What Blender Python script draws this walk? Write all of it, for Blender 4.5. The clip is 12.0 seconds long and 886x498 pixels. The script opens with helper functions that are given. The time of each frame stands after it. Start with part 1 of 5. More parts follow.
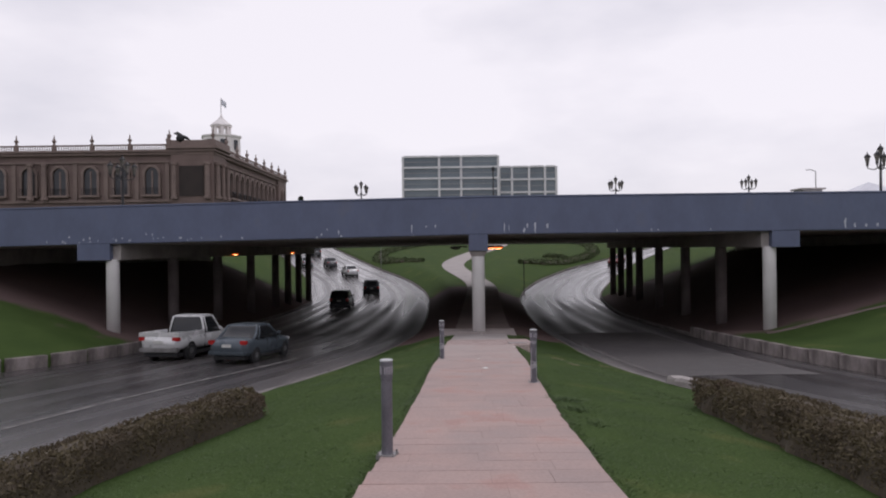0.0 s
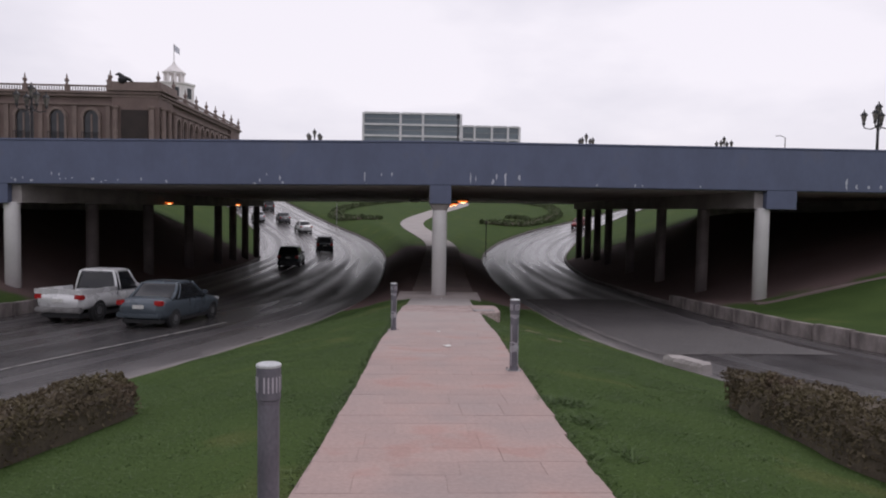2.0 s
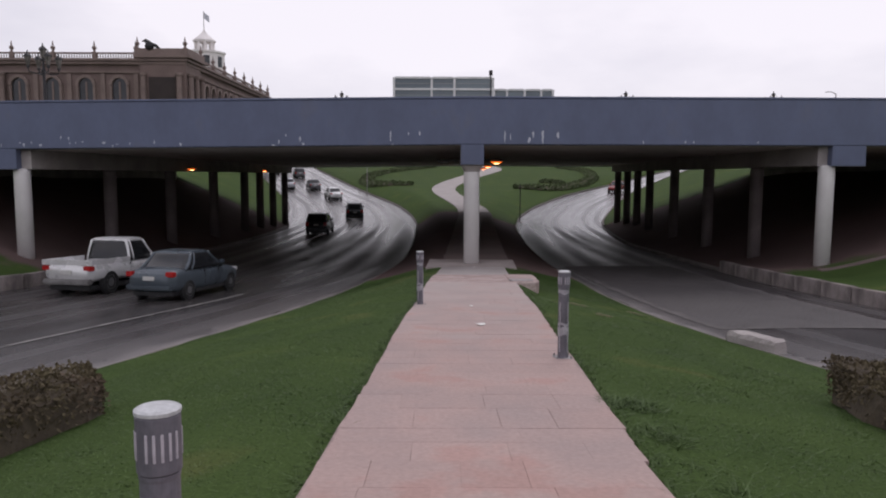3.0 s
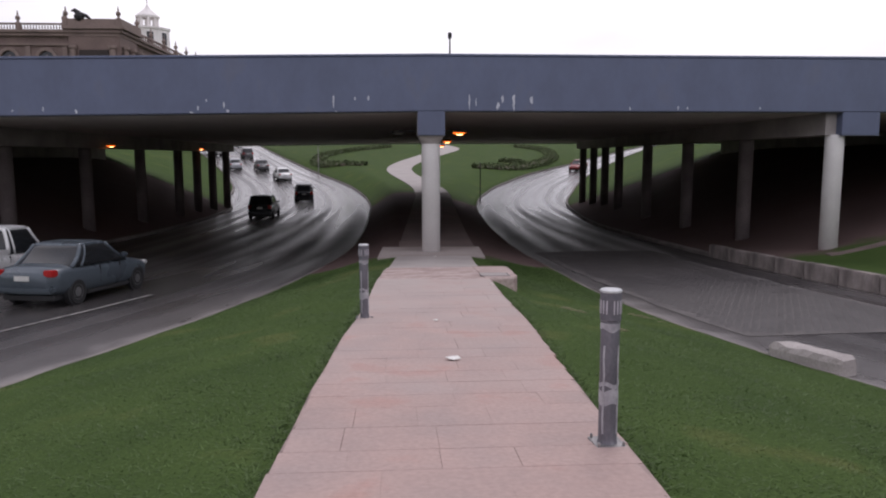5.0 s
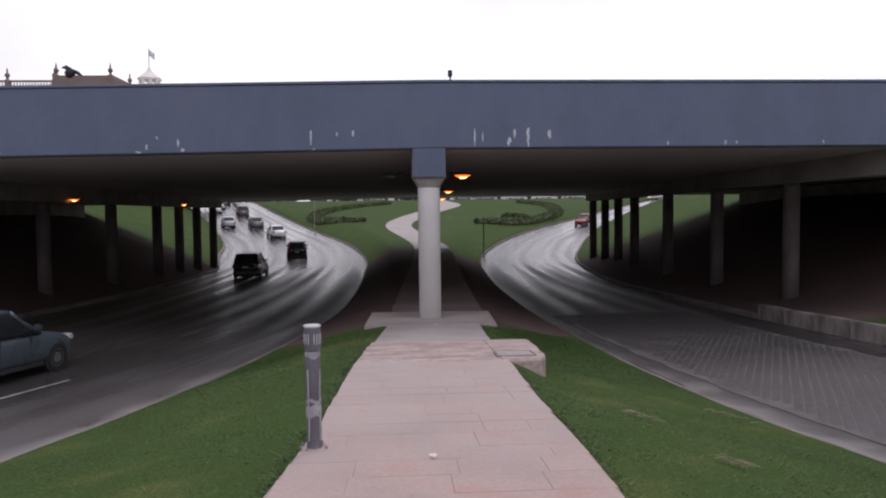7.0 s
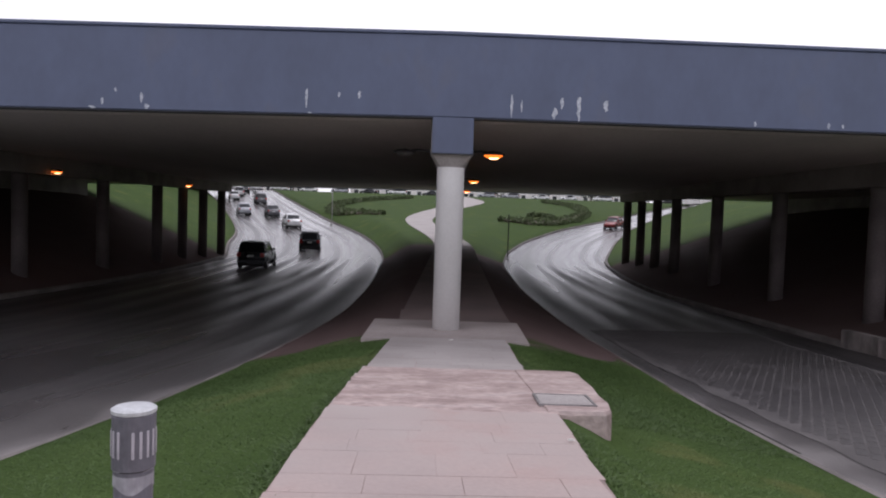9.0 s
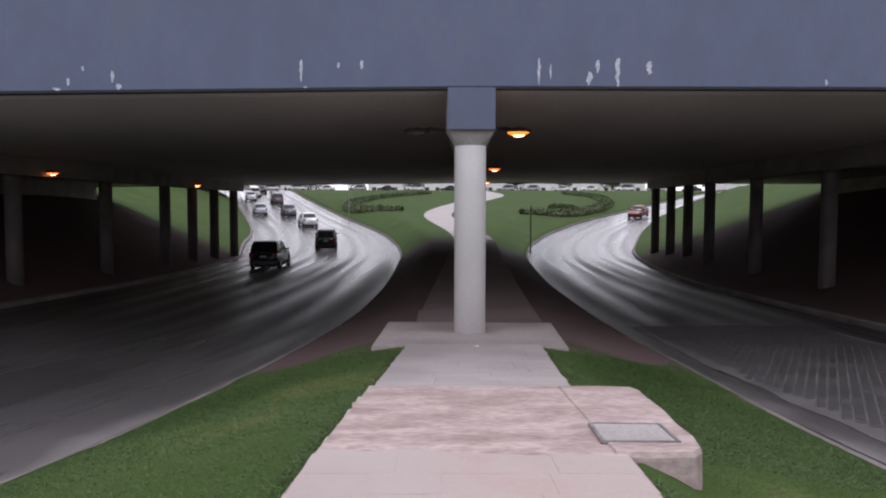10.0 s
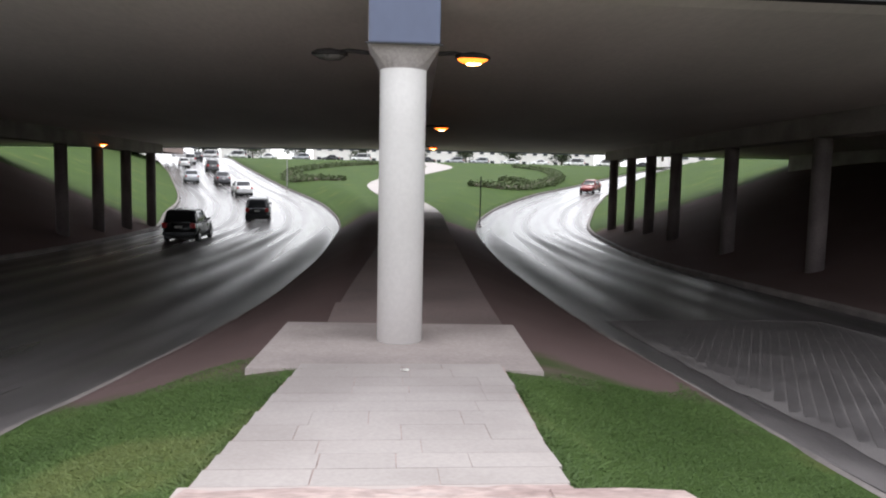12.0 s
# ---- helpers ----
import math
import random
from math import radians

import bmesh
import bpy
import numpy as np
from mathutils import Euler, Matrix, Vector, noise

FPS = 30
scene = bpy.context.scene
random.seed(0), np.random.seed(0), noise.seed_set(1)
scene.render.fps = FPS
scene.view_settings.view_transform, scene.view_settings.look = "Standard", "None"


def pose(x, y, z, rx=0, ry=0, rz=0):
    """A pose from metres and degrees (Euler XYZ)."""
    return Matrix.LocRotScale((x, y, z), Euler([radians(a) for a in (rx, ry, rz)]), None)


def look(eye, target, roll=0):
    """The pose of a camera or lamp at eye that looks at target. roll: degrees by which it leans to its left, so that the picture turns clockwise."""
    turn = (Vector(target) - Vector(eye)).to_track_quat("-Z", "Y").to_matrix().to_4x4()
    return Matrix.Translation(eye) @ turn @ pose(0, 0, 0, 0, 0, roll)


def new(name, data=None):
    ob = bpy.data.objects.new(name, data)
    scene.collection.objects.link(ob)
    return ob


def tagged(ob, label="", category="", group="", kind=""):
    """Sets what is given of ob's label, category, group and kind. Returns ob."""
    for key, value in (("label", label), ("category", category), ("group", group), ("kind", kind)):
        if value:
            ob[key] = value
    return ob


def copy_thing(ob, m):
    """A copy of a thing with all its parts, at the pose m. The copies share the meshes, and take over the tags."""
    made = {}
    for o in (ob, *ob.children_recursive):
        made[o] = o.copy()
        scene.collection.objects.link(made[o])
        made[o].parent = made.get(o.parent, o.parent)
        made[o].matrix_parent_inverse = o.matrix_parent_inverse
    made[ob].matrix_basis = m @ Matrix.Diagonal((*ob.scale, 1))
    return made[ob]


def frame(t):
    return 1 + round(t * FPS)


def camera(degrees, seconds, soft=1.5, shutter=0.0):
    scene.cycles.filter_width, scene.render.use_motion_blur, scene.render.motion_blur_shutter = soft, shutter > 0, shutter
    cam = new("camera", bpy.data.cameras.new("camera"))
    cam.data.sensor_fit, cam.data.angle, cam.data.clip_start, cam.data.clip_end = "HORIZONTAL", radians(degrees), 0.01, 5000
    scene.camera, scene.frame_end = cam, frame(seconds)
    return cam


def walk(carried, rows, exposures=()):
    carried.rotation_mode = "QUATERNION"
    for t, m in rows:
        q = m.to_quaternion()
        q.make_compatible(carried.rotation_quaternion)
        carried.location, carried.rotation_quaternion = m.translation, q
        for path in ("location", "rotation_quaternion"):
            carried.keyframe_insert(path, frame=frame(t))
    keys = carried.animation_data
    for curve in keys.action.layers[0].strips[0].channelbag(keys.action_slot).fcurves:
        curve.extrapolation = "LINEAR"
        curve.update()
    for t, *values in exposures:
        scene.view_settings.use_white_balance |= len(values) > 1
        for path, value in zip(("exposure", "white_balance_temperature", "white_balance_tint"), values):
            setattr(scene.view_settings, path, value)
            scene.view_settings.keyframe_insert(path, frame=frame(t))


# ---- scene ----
from mathutils.bvhtree import BVHTree

cam = camera(62.3, 12.0, 2.0)
PATH = [
    (0, (-1.35, -4.413, 2.83), (-1.363, -2.413, 2.83), -0.7),
    (0.5, (-1.35, -3.412, 2.783), (-1.353, -1.413, 2.732), -1.3),
    (1, (-1.298, -2.423, 2.716), (-1.312, -0.424, 2.651), -0.5),
    (1.5, (-1.29, -1.45, 2.616), (-1.135, 0.543, 2.543), -1.2),
    (2, (-1.265, -0.496, 2.508), (-1.167, 1.499, 2.401), 0.9),
    (2.5, (-1.209, 0.504, 2.404), (-1.041, 2.49, 2.242), -0.5),
    (3, (-1.161, 1.447, 2.341), (-1.152, 3.437, 2.142), 0.2),
    (5, (-1.081, 5.415, 2.082), (-0.955, 7.396, 1.833), -0.1),
    (5.5, (-1.032, 6.357, 2.044), (-0.95, 8.348, 1.88), -0.2),
    (6, (-1.007, 7.365, 1.945), (-0.946, 9.361, 1.835), -1.7),
    (6.5, (-0.968, 8.385, 1.862), (-0.923, 10.384, 1.828), -2.7),
    (7, (-0.816, 9.429, 1.787), (-0.693, 11.423, 1.694), -0.7),
    (9, (-0.611, 13.128, 1.563), (-0.545, 15.125, 1.463), 1.9),
    (9.5, (-0.639, 14.095, 1.504), (-0.565, 16.089, 1.374), 0.4),
    (10, (-0.558, 15.125, 1.387), (-0.547, 17.122, 1.275), 0.1),
    (10.5, (-0.425, 16.155, 1.306), (-0.283, 18.149, 1.24), 0.9),
    (11, (-0.322, 17.161, 1.3), (-0.224, 19.157, 1.233), -0.5),
    (11.5, (-0.233, 18.126, 1.252), (-0.173, 20.124, 1.181), -0.7),
    (12, (-0.177, 19.169, 1.15), (-0.023, 21.154, 0.967), 1.2),
]
# one lens, one path
EXPOSURES = [(0, -0.12, 6380, 16), (3.0, -0.08, 6380, 17), (5.0, 0.18, 6360, 17), (7.0, 0.18, 6330, 17), (9.0, 0.32, 6230, 16), (9.5, 0.38, 6200, 15), (10.0, 0.62, 6200, 15), (11.0, 1.05, 6230, 14), (12.0, 1.38, 6380, 8)]
walk(cam, [(t, look(eye, target, roll)) for t, eye, target, roll in PATH], EXPOSURES)

# ---- sky and sun: a bright overcast ----
world = bpy.data.worlds.new("overcast_sky")
scene.world = world
world.use_nodes = True
wn, wl = world.node_tree.nodes, world.node_tree.links
wn.clear()
w_out = wn.new("ShaderNodeOutputWorld")
w_bg = wn.new("ShaderNodeBackground")
w_sky = wn.new("ShaderNodeTexSky")
w_sky.sky_type = "NISHITA"
w_sky.sun_disc = False
w_sky.sun_elevation, w_sky.sun_rotation = radians(55), radians(20)
w_coord = wn.new("ShaderNodeTexCoord")
w_map = wn.new("ShaderNodeMapping")
w_map.inputs["Scale"].default_value = (1.0, 1.0, 2.6)
w_noise = wn.new("ShaderNodeTexNoise")
w_noise.inputs["Scale"].default_value = 1.7
w_noise.inputs["Detail"].default_value = 6
w_noise.inputs["Roughness"].default_value = 0.5
w_ramp = wn.new("ShaderNodeValToRGB")
w_ramp.color_ramp.elements[0].position = 0.36
w_ramp.color_ramp.elements[0].color = (6.75, 6.75, 7.35, 1)
w_ramp.color_ramp.elements[1].position = 0.62
w_ramp.color_ramp.elements[1].color = (10.2, 9.95, 10.15, 1)
w_mix = wn.new("ShaderNodeMixRGB")
w_mix.inputs["Fac"].default_value = 0.93
wl.new(w_coord.outputs["Generated"], w_map.inputs["Vector"])
wl.new(w_map.outputs["Vector"], w_noise.inputs["Vector"])
wl.new(w_noise.outputs["Fac"], w_ramp.inputs["Fac"])
wl.new(w_sky.outputs["Color"], w_mix.inputs["Color1"])
wl.new(w_ramp.outputs["Color"], w_mix.inputs["Color2"])
wl.new(w_mix.outputs["Color"], w_bg.inputs["Color"])
w_bg.inputs["Strength"].default_value = 0.1
wl.new(w_bg.outputs["Background"], w_out.inputs["Surface"])

sun = new("sun", bpy.data.lights.new("sun", "SUN"))
sun.data.energy, sun.data.angle, sun.data.color = 0.5, radians(20), (1.0, 0.96, 0.92)
sun.matrix_world = look((0, 0, 60), (-14, -38, 0))


# ---- materials ----
def material(name, c1, c2=None, scale=2.0, rough=0.8, metal=0.0, bump=0.15, fine=45.0, rnd=0.0, island=0.0, spec=0.5, emit=0.0,
             trans=0.0, stretch=(1, 1, 1), rough_var=0.1, c3=None, c3_at=0.62, grain=0.14, placed=False):
    m = bpy.data.materials.new(name)
    m.use_nodes = True
    n, l = m.node_tree.nodes, m.node_tree.links
    b = n["Principled BSDF"]
    c2 = c2 or tuple(v * 0.8 for v in c1)
    co = n.new("ShaderNodeTexCoord")
    mp = n.new("ShaderNodeMapping")
    mp.inputs["Scale"].default_value = stretch
    where = n.new("ShaderNodeNewGeometry") if placed else None
    l.new(where.outputs["Position"] if placed else co.outputs["Object"], mp.inputs["Vector"])
    big = n.new("ShaderNodeTexNoise")
    big.inputs["Scale"].default_value, big.inputs["Detail"].default_value = scale, 5
    small = n.new("ShaderNodeTexNoise")
    small.inputs["Scale"].default_value, small.inputs["Detail"].default_value = fine, 4
    l.new(mp.outputs["Vector"], big.inputs["Vector"])
    l.new(mp.outputs["Vector"], small.inputs["Vector"])
    ramp = n.new("ShaderNodeValToRGB")
    e = ramp.color_ramp.elements
    e[0].position, e[0].color = 0.34, (*c2, 1)
    e[1].position, e[1].color = 0.6, (*c1, 1)
    if c3:
        x = e.new(c3_at + 0.06)
        x.color = (*c3, 1)
    l.new(big.outputs["Fac"], ramp.inputs["Fac"])
    hsv = n.new("ShaderNodeHueSaturation")
    val = n.new("ShaderNodeMapRange")
    val.inputs["From Min"].default_value, val.inputs["From Max"].default_value = 0.3, 0.7
    val.inputs["To Min"].default_value, val.inputs["To Max"].default_value = 1 - grain, 1 + grain
    l.new(small.outputs["Fac"], val.inputs["Value"])
    last = val.outputs["Result"]
    for amount, kind in ((rnd, "ShaderNodeObjectInfo"), (island, "ShaderNodeNewGeometry")):
        if amount:
            info = n.new(kind)
            rr = n.new("ShaderNodeMapRange")
            rr.inputs["To Min"].default_value, rr.inputs["To Max"].default_value = 1 - amount, 1 + amount
            l.new(info.outputs["Random" if kind.endswith("Info") else "Random Per Island"], rr.inputs["Value"])
            mul = n.new("ShaderNodeMath")
            mul.operation = "MULTIPLY"
            l.new(last, mul.inputs[0])
            l.new(rr.outputs["Result"], mul.inputs[1])
            last = mul.outputs["Value"]
    l.new(last, hsv.inputs["Value"])
    l.new(ramp.outputs["Color"], hsv.inputs["Color"])
    l.new(hsv.outputs["Color"], b.inputs["Base Color"])
    rv = n.new("ShaderNodeMapRange")
    rv.inputs["From Min"].default_value, rv.inputs["From Max"].default_value = 0.3, 0.7
    rv.inputs["To Min"].default_value, rv.inputs["To Max"].default_value = max(0.03, rough - rough_var), min(1, rough + rough_var)
    l.new(big.outputs["Fac"], rv.inputs["Value"])
    l.new(rv.outputs["Result"], b.inputs["Roughness"])
    b.inputs["Metallic"].default_value = metal
    b.inputs["Specular IOR Level"].default_value = spec
    if bump:
        bp = n.new("ShaderNodeBump")
        bp.inputs["Strength"].default_value, bp.inputs["Distance"].default_value = bump, 0.02
        l.new(small.outputs["Fac"], bp.inputs["Height"])
        l.new(bp.outputs["Normal"], b.inputs["Normal"])
    if emit:
        b.inputs["Emission Color"].default_value = (*c1, 1)
        b.inputs["Emission Strength"].default_value = emit
    if trans:
        b.inputs["Transmission Weight"].default_value = trans
    return m


def road_material(name, base, worn, wet_low, wet_high):
    """Worn asphalt with smoother wheel tracks that run along the lane."""
    m = material(name, base, worn, 0.35, 0.5, 0, 0.35, 60)
    n, l = m.node_tree.nodes, m.node_tree.links
    b = n["Principled BSDF"]
    uv = n.new("ShaderNodeUVMap")
    uv.uv_map = "lane"
    mp = n.new("ShaderNodeMapping")
    mp.inputs["Scale"].default_value = (0.55, 0.025, 1)
    nz = n.new("ShaderNodeTexNoise")
    nz.inputs["Scale"].default_value, nz.inputs["Detail"].default_value = 1.0, 1
    l.new(uv.outputs["UV"], mp.inputs["Vector"])
    l.new(mp.outputs["Vector"], nz.inputs["Vector"])
    r = n.new("ShaderNodeMapRange")
    r.inputs["From Min"].default_value, r.inputs["From Max"].default_value = 0.3, 0.7
    r.inputs["To Min"].default_value, r.inputs["To Max"].default_value = wet_low, wet_high
    l.new(nz.outputs["Fac"], r.inputs["Value"])
    # tyre bands about a metre apart, wavering a little
    sep = n.new("ShaderNodeSeparateXYZ")
    l.new(uv.outputs["UV"], sep.inputs["Vector"])
    ph = n.new("ShaderNodeMath")
    ph.operation = "MULTIPLY_ADD"
    ph.inputs[1].default_value = 7.0
    l.new(nz.outputs["Fac"], ph.inputs[0])
    ang = n.new("ShaderNodeMath")
    ang.operation = "MULTIPLY_ADD"
    ang.inputs[1].default_value = 4.6
    l.new(sep.outputs["X"], ang.inputs[0])
    l.new(ph.outputs["Value"], ang.inputs[2])
    band = n.new("ShaderNodeMath")
    band.operation = "SINE"
    l.new(ang.outputs["Value"], band.inputs[0])
    tracks = n.new("ShaderNodeMath")
    tracks.operation = "MULTIPLY_ADD"
    tracks.inputs[1].default_value = 0.07
    l.new(band.outputs["Value"], tracks.inputs[0])
    l.new(r.outputs["Result"], tracks.inputs[2])
    # rain reaches the road only outside the deck
    far = n.new("ShaderNodeMath")
    far.operation = "MULTIPLY_ADD"
    far.inputs[1].default_value = 9.0
    l.new(nz.outputs["Fac"], far.inputs[0])
    l.new(sep.outputs["Y"], far.inputs[2])
    add = n.new("ShaderNodeMath")
    add.operation = "MULTIPLY_ADD"
    add.inputs[1].default_value = -4.5
    l.new(band.outputs["Value"], add.inputs[0])
    l.new(far.outputs["Value"], add.inputs[2])
    lo, hi = n.new("ShaderNodeMapRange"), n.new("ShaderNodeMapRange")
    lo.inputs["From Min"].default_value, lo.inputs["From Max"].default_value = 31.0, 36.0
    hi.inputs["From Min"].default_value, hi.inputs["From Max"].default_value = 70.0, 60.0
    l.new(add.outputs["Value"], lo.inputs["Value"])
    l.new(add.outputs["Value"], hi.inputs["Value"])
    dry = n.new("ShaderNodeMath")
    dry.operation = "MULTIPLY"
    l.new(lo.outputs["Result"], dry.inputs[0])
    l.new(hi.outputs["Result"], dry.inputs[1])
    mix = n.new("ShaderNodeMath")
    mix.operation = "MULTIPLY_ADD"
    mix.inputs[1].default_value = 0.2
    l.new(dry.outputs["Value"], mix.inputs[0])
    l.new(tracks.outputs["Value"], mix.inputs[2])
    # pale dust washed against the lawn's kerb, thinning out across the lane
    spread = n.new("ShaderNodeTexNoise")
    spread.inputs["Scale"].default_value, spread.inputs["Detail"].default_value = 0.9, 5
    co = n.new("ShaderNodeTexCoord")
    l.new(co.outputs["Object"], spread.inputs["Vector"])
    off = n.new("ShaderNodeMath")
    off.operation = "MULTIPLY_ADD"
    off.inputs[1].default_value = 1.3
    l.new(spread.outputs["Fac"], off.inputs[0])
    l.new(sep.outputs["X"], off.inputs[2])
    near, thin, open_air = n.new("ShaderNodeMapRange"), n.new("ShaderNodeMapRange"), n.new("ShaderNodeMapRange")
    for node, a, z, top in ((near, 1.1, 0.65, 0.55), (thin, 3.4, 0.8, 0.32)):
        node.inputs["From Min"].default_value, node.inputs["From Max"].default_value = a, z
        node.inputs["To Max"].default_value = top
        l.new(off.outputs["Value"], node.inputs["Value"])
    open_air.inputs["From Min"].default_value, open_air.inputs["From Max"].default_value = 31.0, 22.0
    l.new(sep.outputs["Y"], open_air.inputs["Value"])
    dust, share = n.new("ShaderNodeMath"), n.new("ShaderNodeMath")
    dust.operation, share.operation = "ADD", "MULTIPLY"
    l.new(near.outputs["Result"], dust.inputs[0])
    l.new(thin.outputs["Result"], dust.inputs[1])
    l.new(dust.outputs["Value"], share.inputs[0])
    l.new(open_air.outputs["Result"], share.inputs[1])
    dusty = n.new("ShaderNodeMixRGB")
    dusty.inputs["Color2"].default_value = (0.235, 0.215, 0.21, 1)
    l.new(share.outputs["Value"], dusty.inputs["Fac"])
    l.new(b.inputs["Base Color"].links[0].from_socket, dusty.inputs["Color1"])
    l.new(dusty.outputs["Color"], b.inputs["Base Color"])
    matt = n.new("ShaderNodeMath")
    matt.operation = "MULTIPLY_ADD"
    matt.inputs[1].default_value = 0.45
    l.new(share.outputs["Value"], matt.inputs[0])
    l.new(mix.outputs["Value"], matt.inputs[2])
    l.new(matt.outputs["Value"], b.inputs["Roughness"])
    return m


def ground_material():
    """Mown grass that gives way to bare soil where the deck keeps the rain off."""
    m = material("lawn_and_soil", (0.057, 0.09, 0.027), (0.042, 0.071, 0.02), 0.55, 0.9, 0, 0.5, 30, c3=(0.084, 0.104, 0.035), c3_at=0.62, grain=0.2, spec=0.06)
    n, l = m.node_tree.nodes, m.node_tree.links
    b = n["Principled BSDF"]
    grass = b.inputs["Base Color"].links[0].from_socket
    co = n.new("ShaderNodeTexCoord")
    sep = n.new("ShaderNodeSeparateXYZ")
    nz = n.new("ShaderNodeTexNoise")
    nz.inputs["Scale"].default_value, nz.inputs["Detail"].default_value = 0.6, 4
    l.new(co.outputs["Object"], sep.inputs["Vector"])
    l.new(co.outputs["Object"], nz.inputs["Vector"])
    wob = n.new("ShaderNodeMath")
    wob.operation = "MULTIPLY_ADD"
    wob.inputs[1].default_value = 5.0
    l.new(nz.outputs["Fac"], wob.inputs[0])
    l.new(sep.outputs["Y"], wob.inputs[2])
    lo = n.new("ShaderNodeMapRange")
    lo.inputs["From Min"].default_value, lo.inputs["From Max"].default_value = 29.2, 30.4
    hi = n.new("ShaderNodeMapRange")
    hi.inputs["From Min"].default_value, hi.inputs["From Max"].default_value = 70.5, 68.5
    l.new(wob.outputs["Value"], lo.inputs["Value"])
    l.new(wob.outputs["Value"], hi.inputs["Value"])
    both = n.new("ShaderNodeMath")
    both.operation = "MULTIPLY"
    l.new(lo.outputs["Result"], both.inputs[0])
    l.new(hi.outputs["Result"], both.inputs[1])
    soil = n.new("ShaderNodeMixRGB")
    soil.inputs["Color2"].default_value = (0.128, 0.09, 0.086, 1)
    l.new(both.outputs["Value"], soil.inputs["Fac"])
    l.new(grass, soil.inputs["Color1"])
    l.new(soil.outputs["Color"], b.inputs["Base Color"])
    return m


GROUND = ground_material()
BLADE = material("grass_blade", (0.07, 0.113, 0.034), (0.052, 0.089, 0.025), 0.55, 0.6, 0, 0, 30, island=0.25, c3=(0.104, 0.132, 0.045), c3_at=0.62, spec=0.2)
ASPHALT_L = road_material("asphalt_worn", (0.075, 0.07, 0.07), (0.05, 0.046, 0.047), 0.1, 0.34)
ASPHALT_R = road_material("asphalt_grey", (0.072, 0.066, 0.067), (0.047, 0.043, 0.044), 0.1, 0.32)
STREET = material("street_asphalt", (0.07, 0.068, 0.068), (0.05, 0.05, 0.05), 0.3, 0.5, 0, 0.3, 50)
PAVER = material("paving_block", (0.078, 0.071, 0.071), (0.056, 0.051, 0.051), 1.5, 0.62, 0, 0.3, 50, rnd=0.08)
PAVER_JOINED = material("paving_block_joined", (0.078, 0.071, 0.071), (0.056, 0.051, 0.051), 1.5, 0.62, 0, 0.3, 50, island=0.08)
SAND = material("pale_joint_sand", (0.13, 0.119, 0.116), (0.085, 0.077, 0.076), 0.9, 0.9, 0, 0.3, 60)
GUTTER_DARK = material("dark_gutter_strip", (0.02, 0.018, 0.018), (0.012, 0.011, 0.011), 3, 0.85, 0, 0.2, 40)
LINE = material("worn_road_paint", (0.27, 0.255, 0.245), (0.085, 0.08, 0.078), 3.5, 0.7, 0, 0.1, 60)
def slab_material():
    """Pink stamped concrete whose colour coat is worn to grey along the far half."""
    m = material("pink_stamped_concrete", (0.416, 0.3, 0.271), (0.348, 0.265, 0.246), 1.1, 0.78, 0, 0.22, 26, rnd=0.035, c3=(0.418, 0.27, 0.238), c3_at=0.6, grain=0.08, placed=True)
    n, l = m.node_tree.nodes, m.node_tree.links
    b = n["Principled BSDF"]
    pink = b.inputs["Base Color"].links[0].from_socket
    geo = n.new("ShaderNodeNewGeometry")
    sep = n.new("ShaderNodeSeparateXYZ")
    nz = n.new("ShaderNodeTexNoise")
    nz.inputs["Scale"].default_value, nz.inputs["Detail"].default_value = 0.8, 4
    l.new(geo.outputs["Position"], sep.inputs["Vector"])
    l.new(geo.outputs["Position"], nz.inputs["Vector"])
    add = n.new("ShaderNodeMath")
    add.operation = "MULTIPLY_ADD"
    add.inputs[1].default_value = 14.0
    l.new(nz.outputs["Fac"], add.inputs[0])
    l.new(sep.outputs["Y"], add.inputs[2])
    r = n.new("ShaderNodeMapRange")
    r.inputs["From Min"].default_value, r.inputs["From Max"].default_value = 18.0, 32.0
    l.new(add.outputs["Value"], r.inputs["Value"])
    mix = n.new("ShaderNodeMixRGB")
    mix.inputs["Color2"].default_value = (0.43, 0.375, 0.355, 1)
    l.new(r.outputs["Result"], mix.inputs["Fac"])
    l.new(pink, mix.inputs["Color1"])
    l.new(mix.outputs["Color"], b.inputs["Base Color"])
    return m


SLAB = slab_material()
PLATFORM = material("platform_concrete", (0.37, 0.322, 0.305), (0.275, 0.236, 0.224), 0.9, 0.8, 0, 0.25, 24, grain=0.1, placed=True)
SLAB_GREY = material("grey_stamped_concrete", (0.385, 0.348, 0.332), (0.315, 0.28, 0.266), 0.9, 0.78, 0, 0.12, 30, rnd=0.03, grain=0.06, placed=True)
BOX_CONCRETE = material("rough_pinkish_mortar", (0.45, 0.355, 0.33), (0.3, 0.22, 0.205), 2.4, 0.85, 0, 0.8, 14, c3=(0.46, 0.375, 0.352), c3_at=0.6, grain=0.22, stretch=(0.7, 1.6, 1), placed=True)
JOINT = material("path_joint_mortar", (0.43, 0.325, 0.3), (0.2, 0.15, 0.14), 2.6, 0.9, 0, 0.3, 60)
CONCRETE = material("bare_concrete", (0.42, 0.385, 0.37), (0.3, 0.27, 0.26), 0.8, 0.85, 0, 0.2, 30)
SOFFIT = material("sooty_concrete_soffit", (0.76, 0.705, 0.655), (0.64, 0.59, 0.545), 0.25, 0.85, 0, 0.1, 12, stretch=(1, 0.35, 1), grain=0.05)
# darker column concrete for the rear rows: the deck's shade is put into the colour
COL_SHADED = material("shaded_column_concrete", (0.2, 0.168, 0.165), (0.125, 0.103, 0.102), 0.7, 0.85, 0, 0.1, 20)
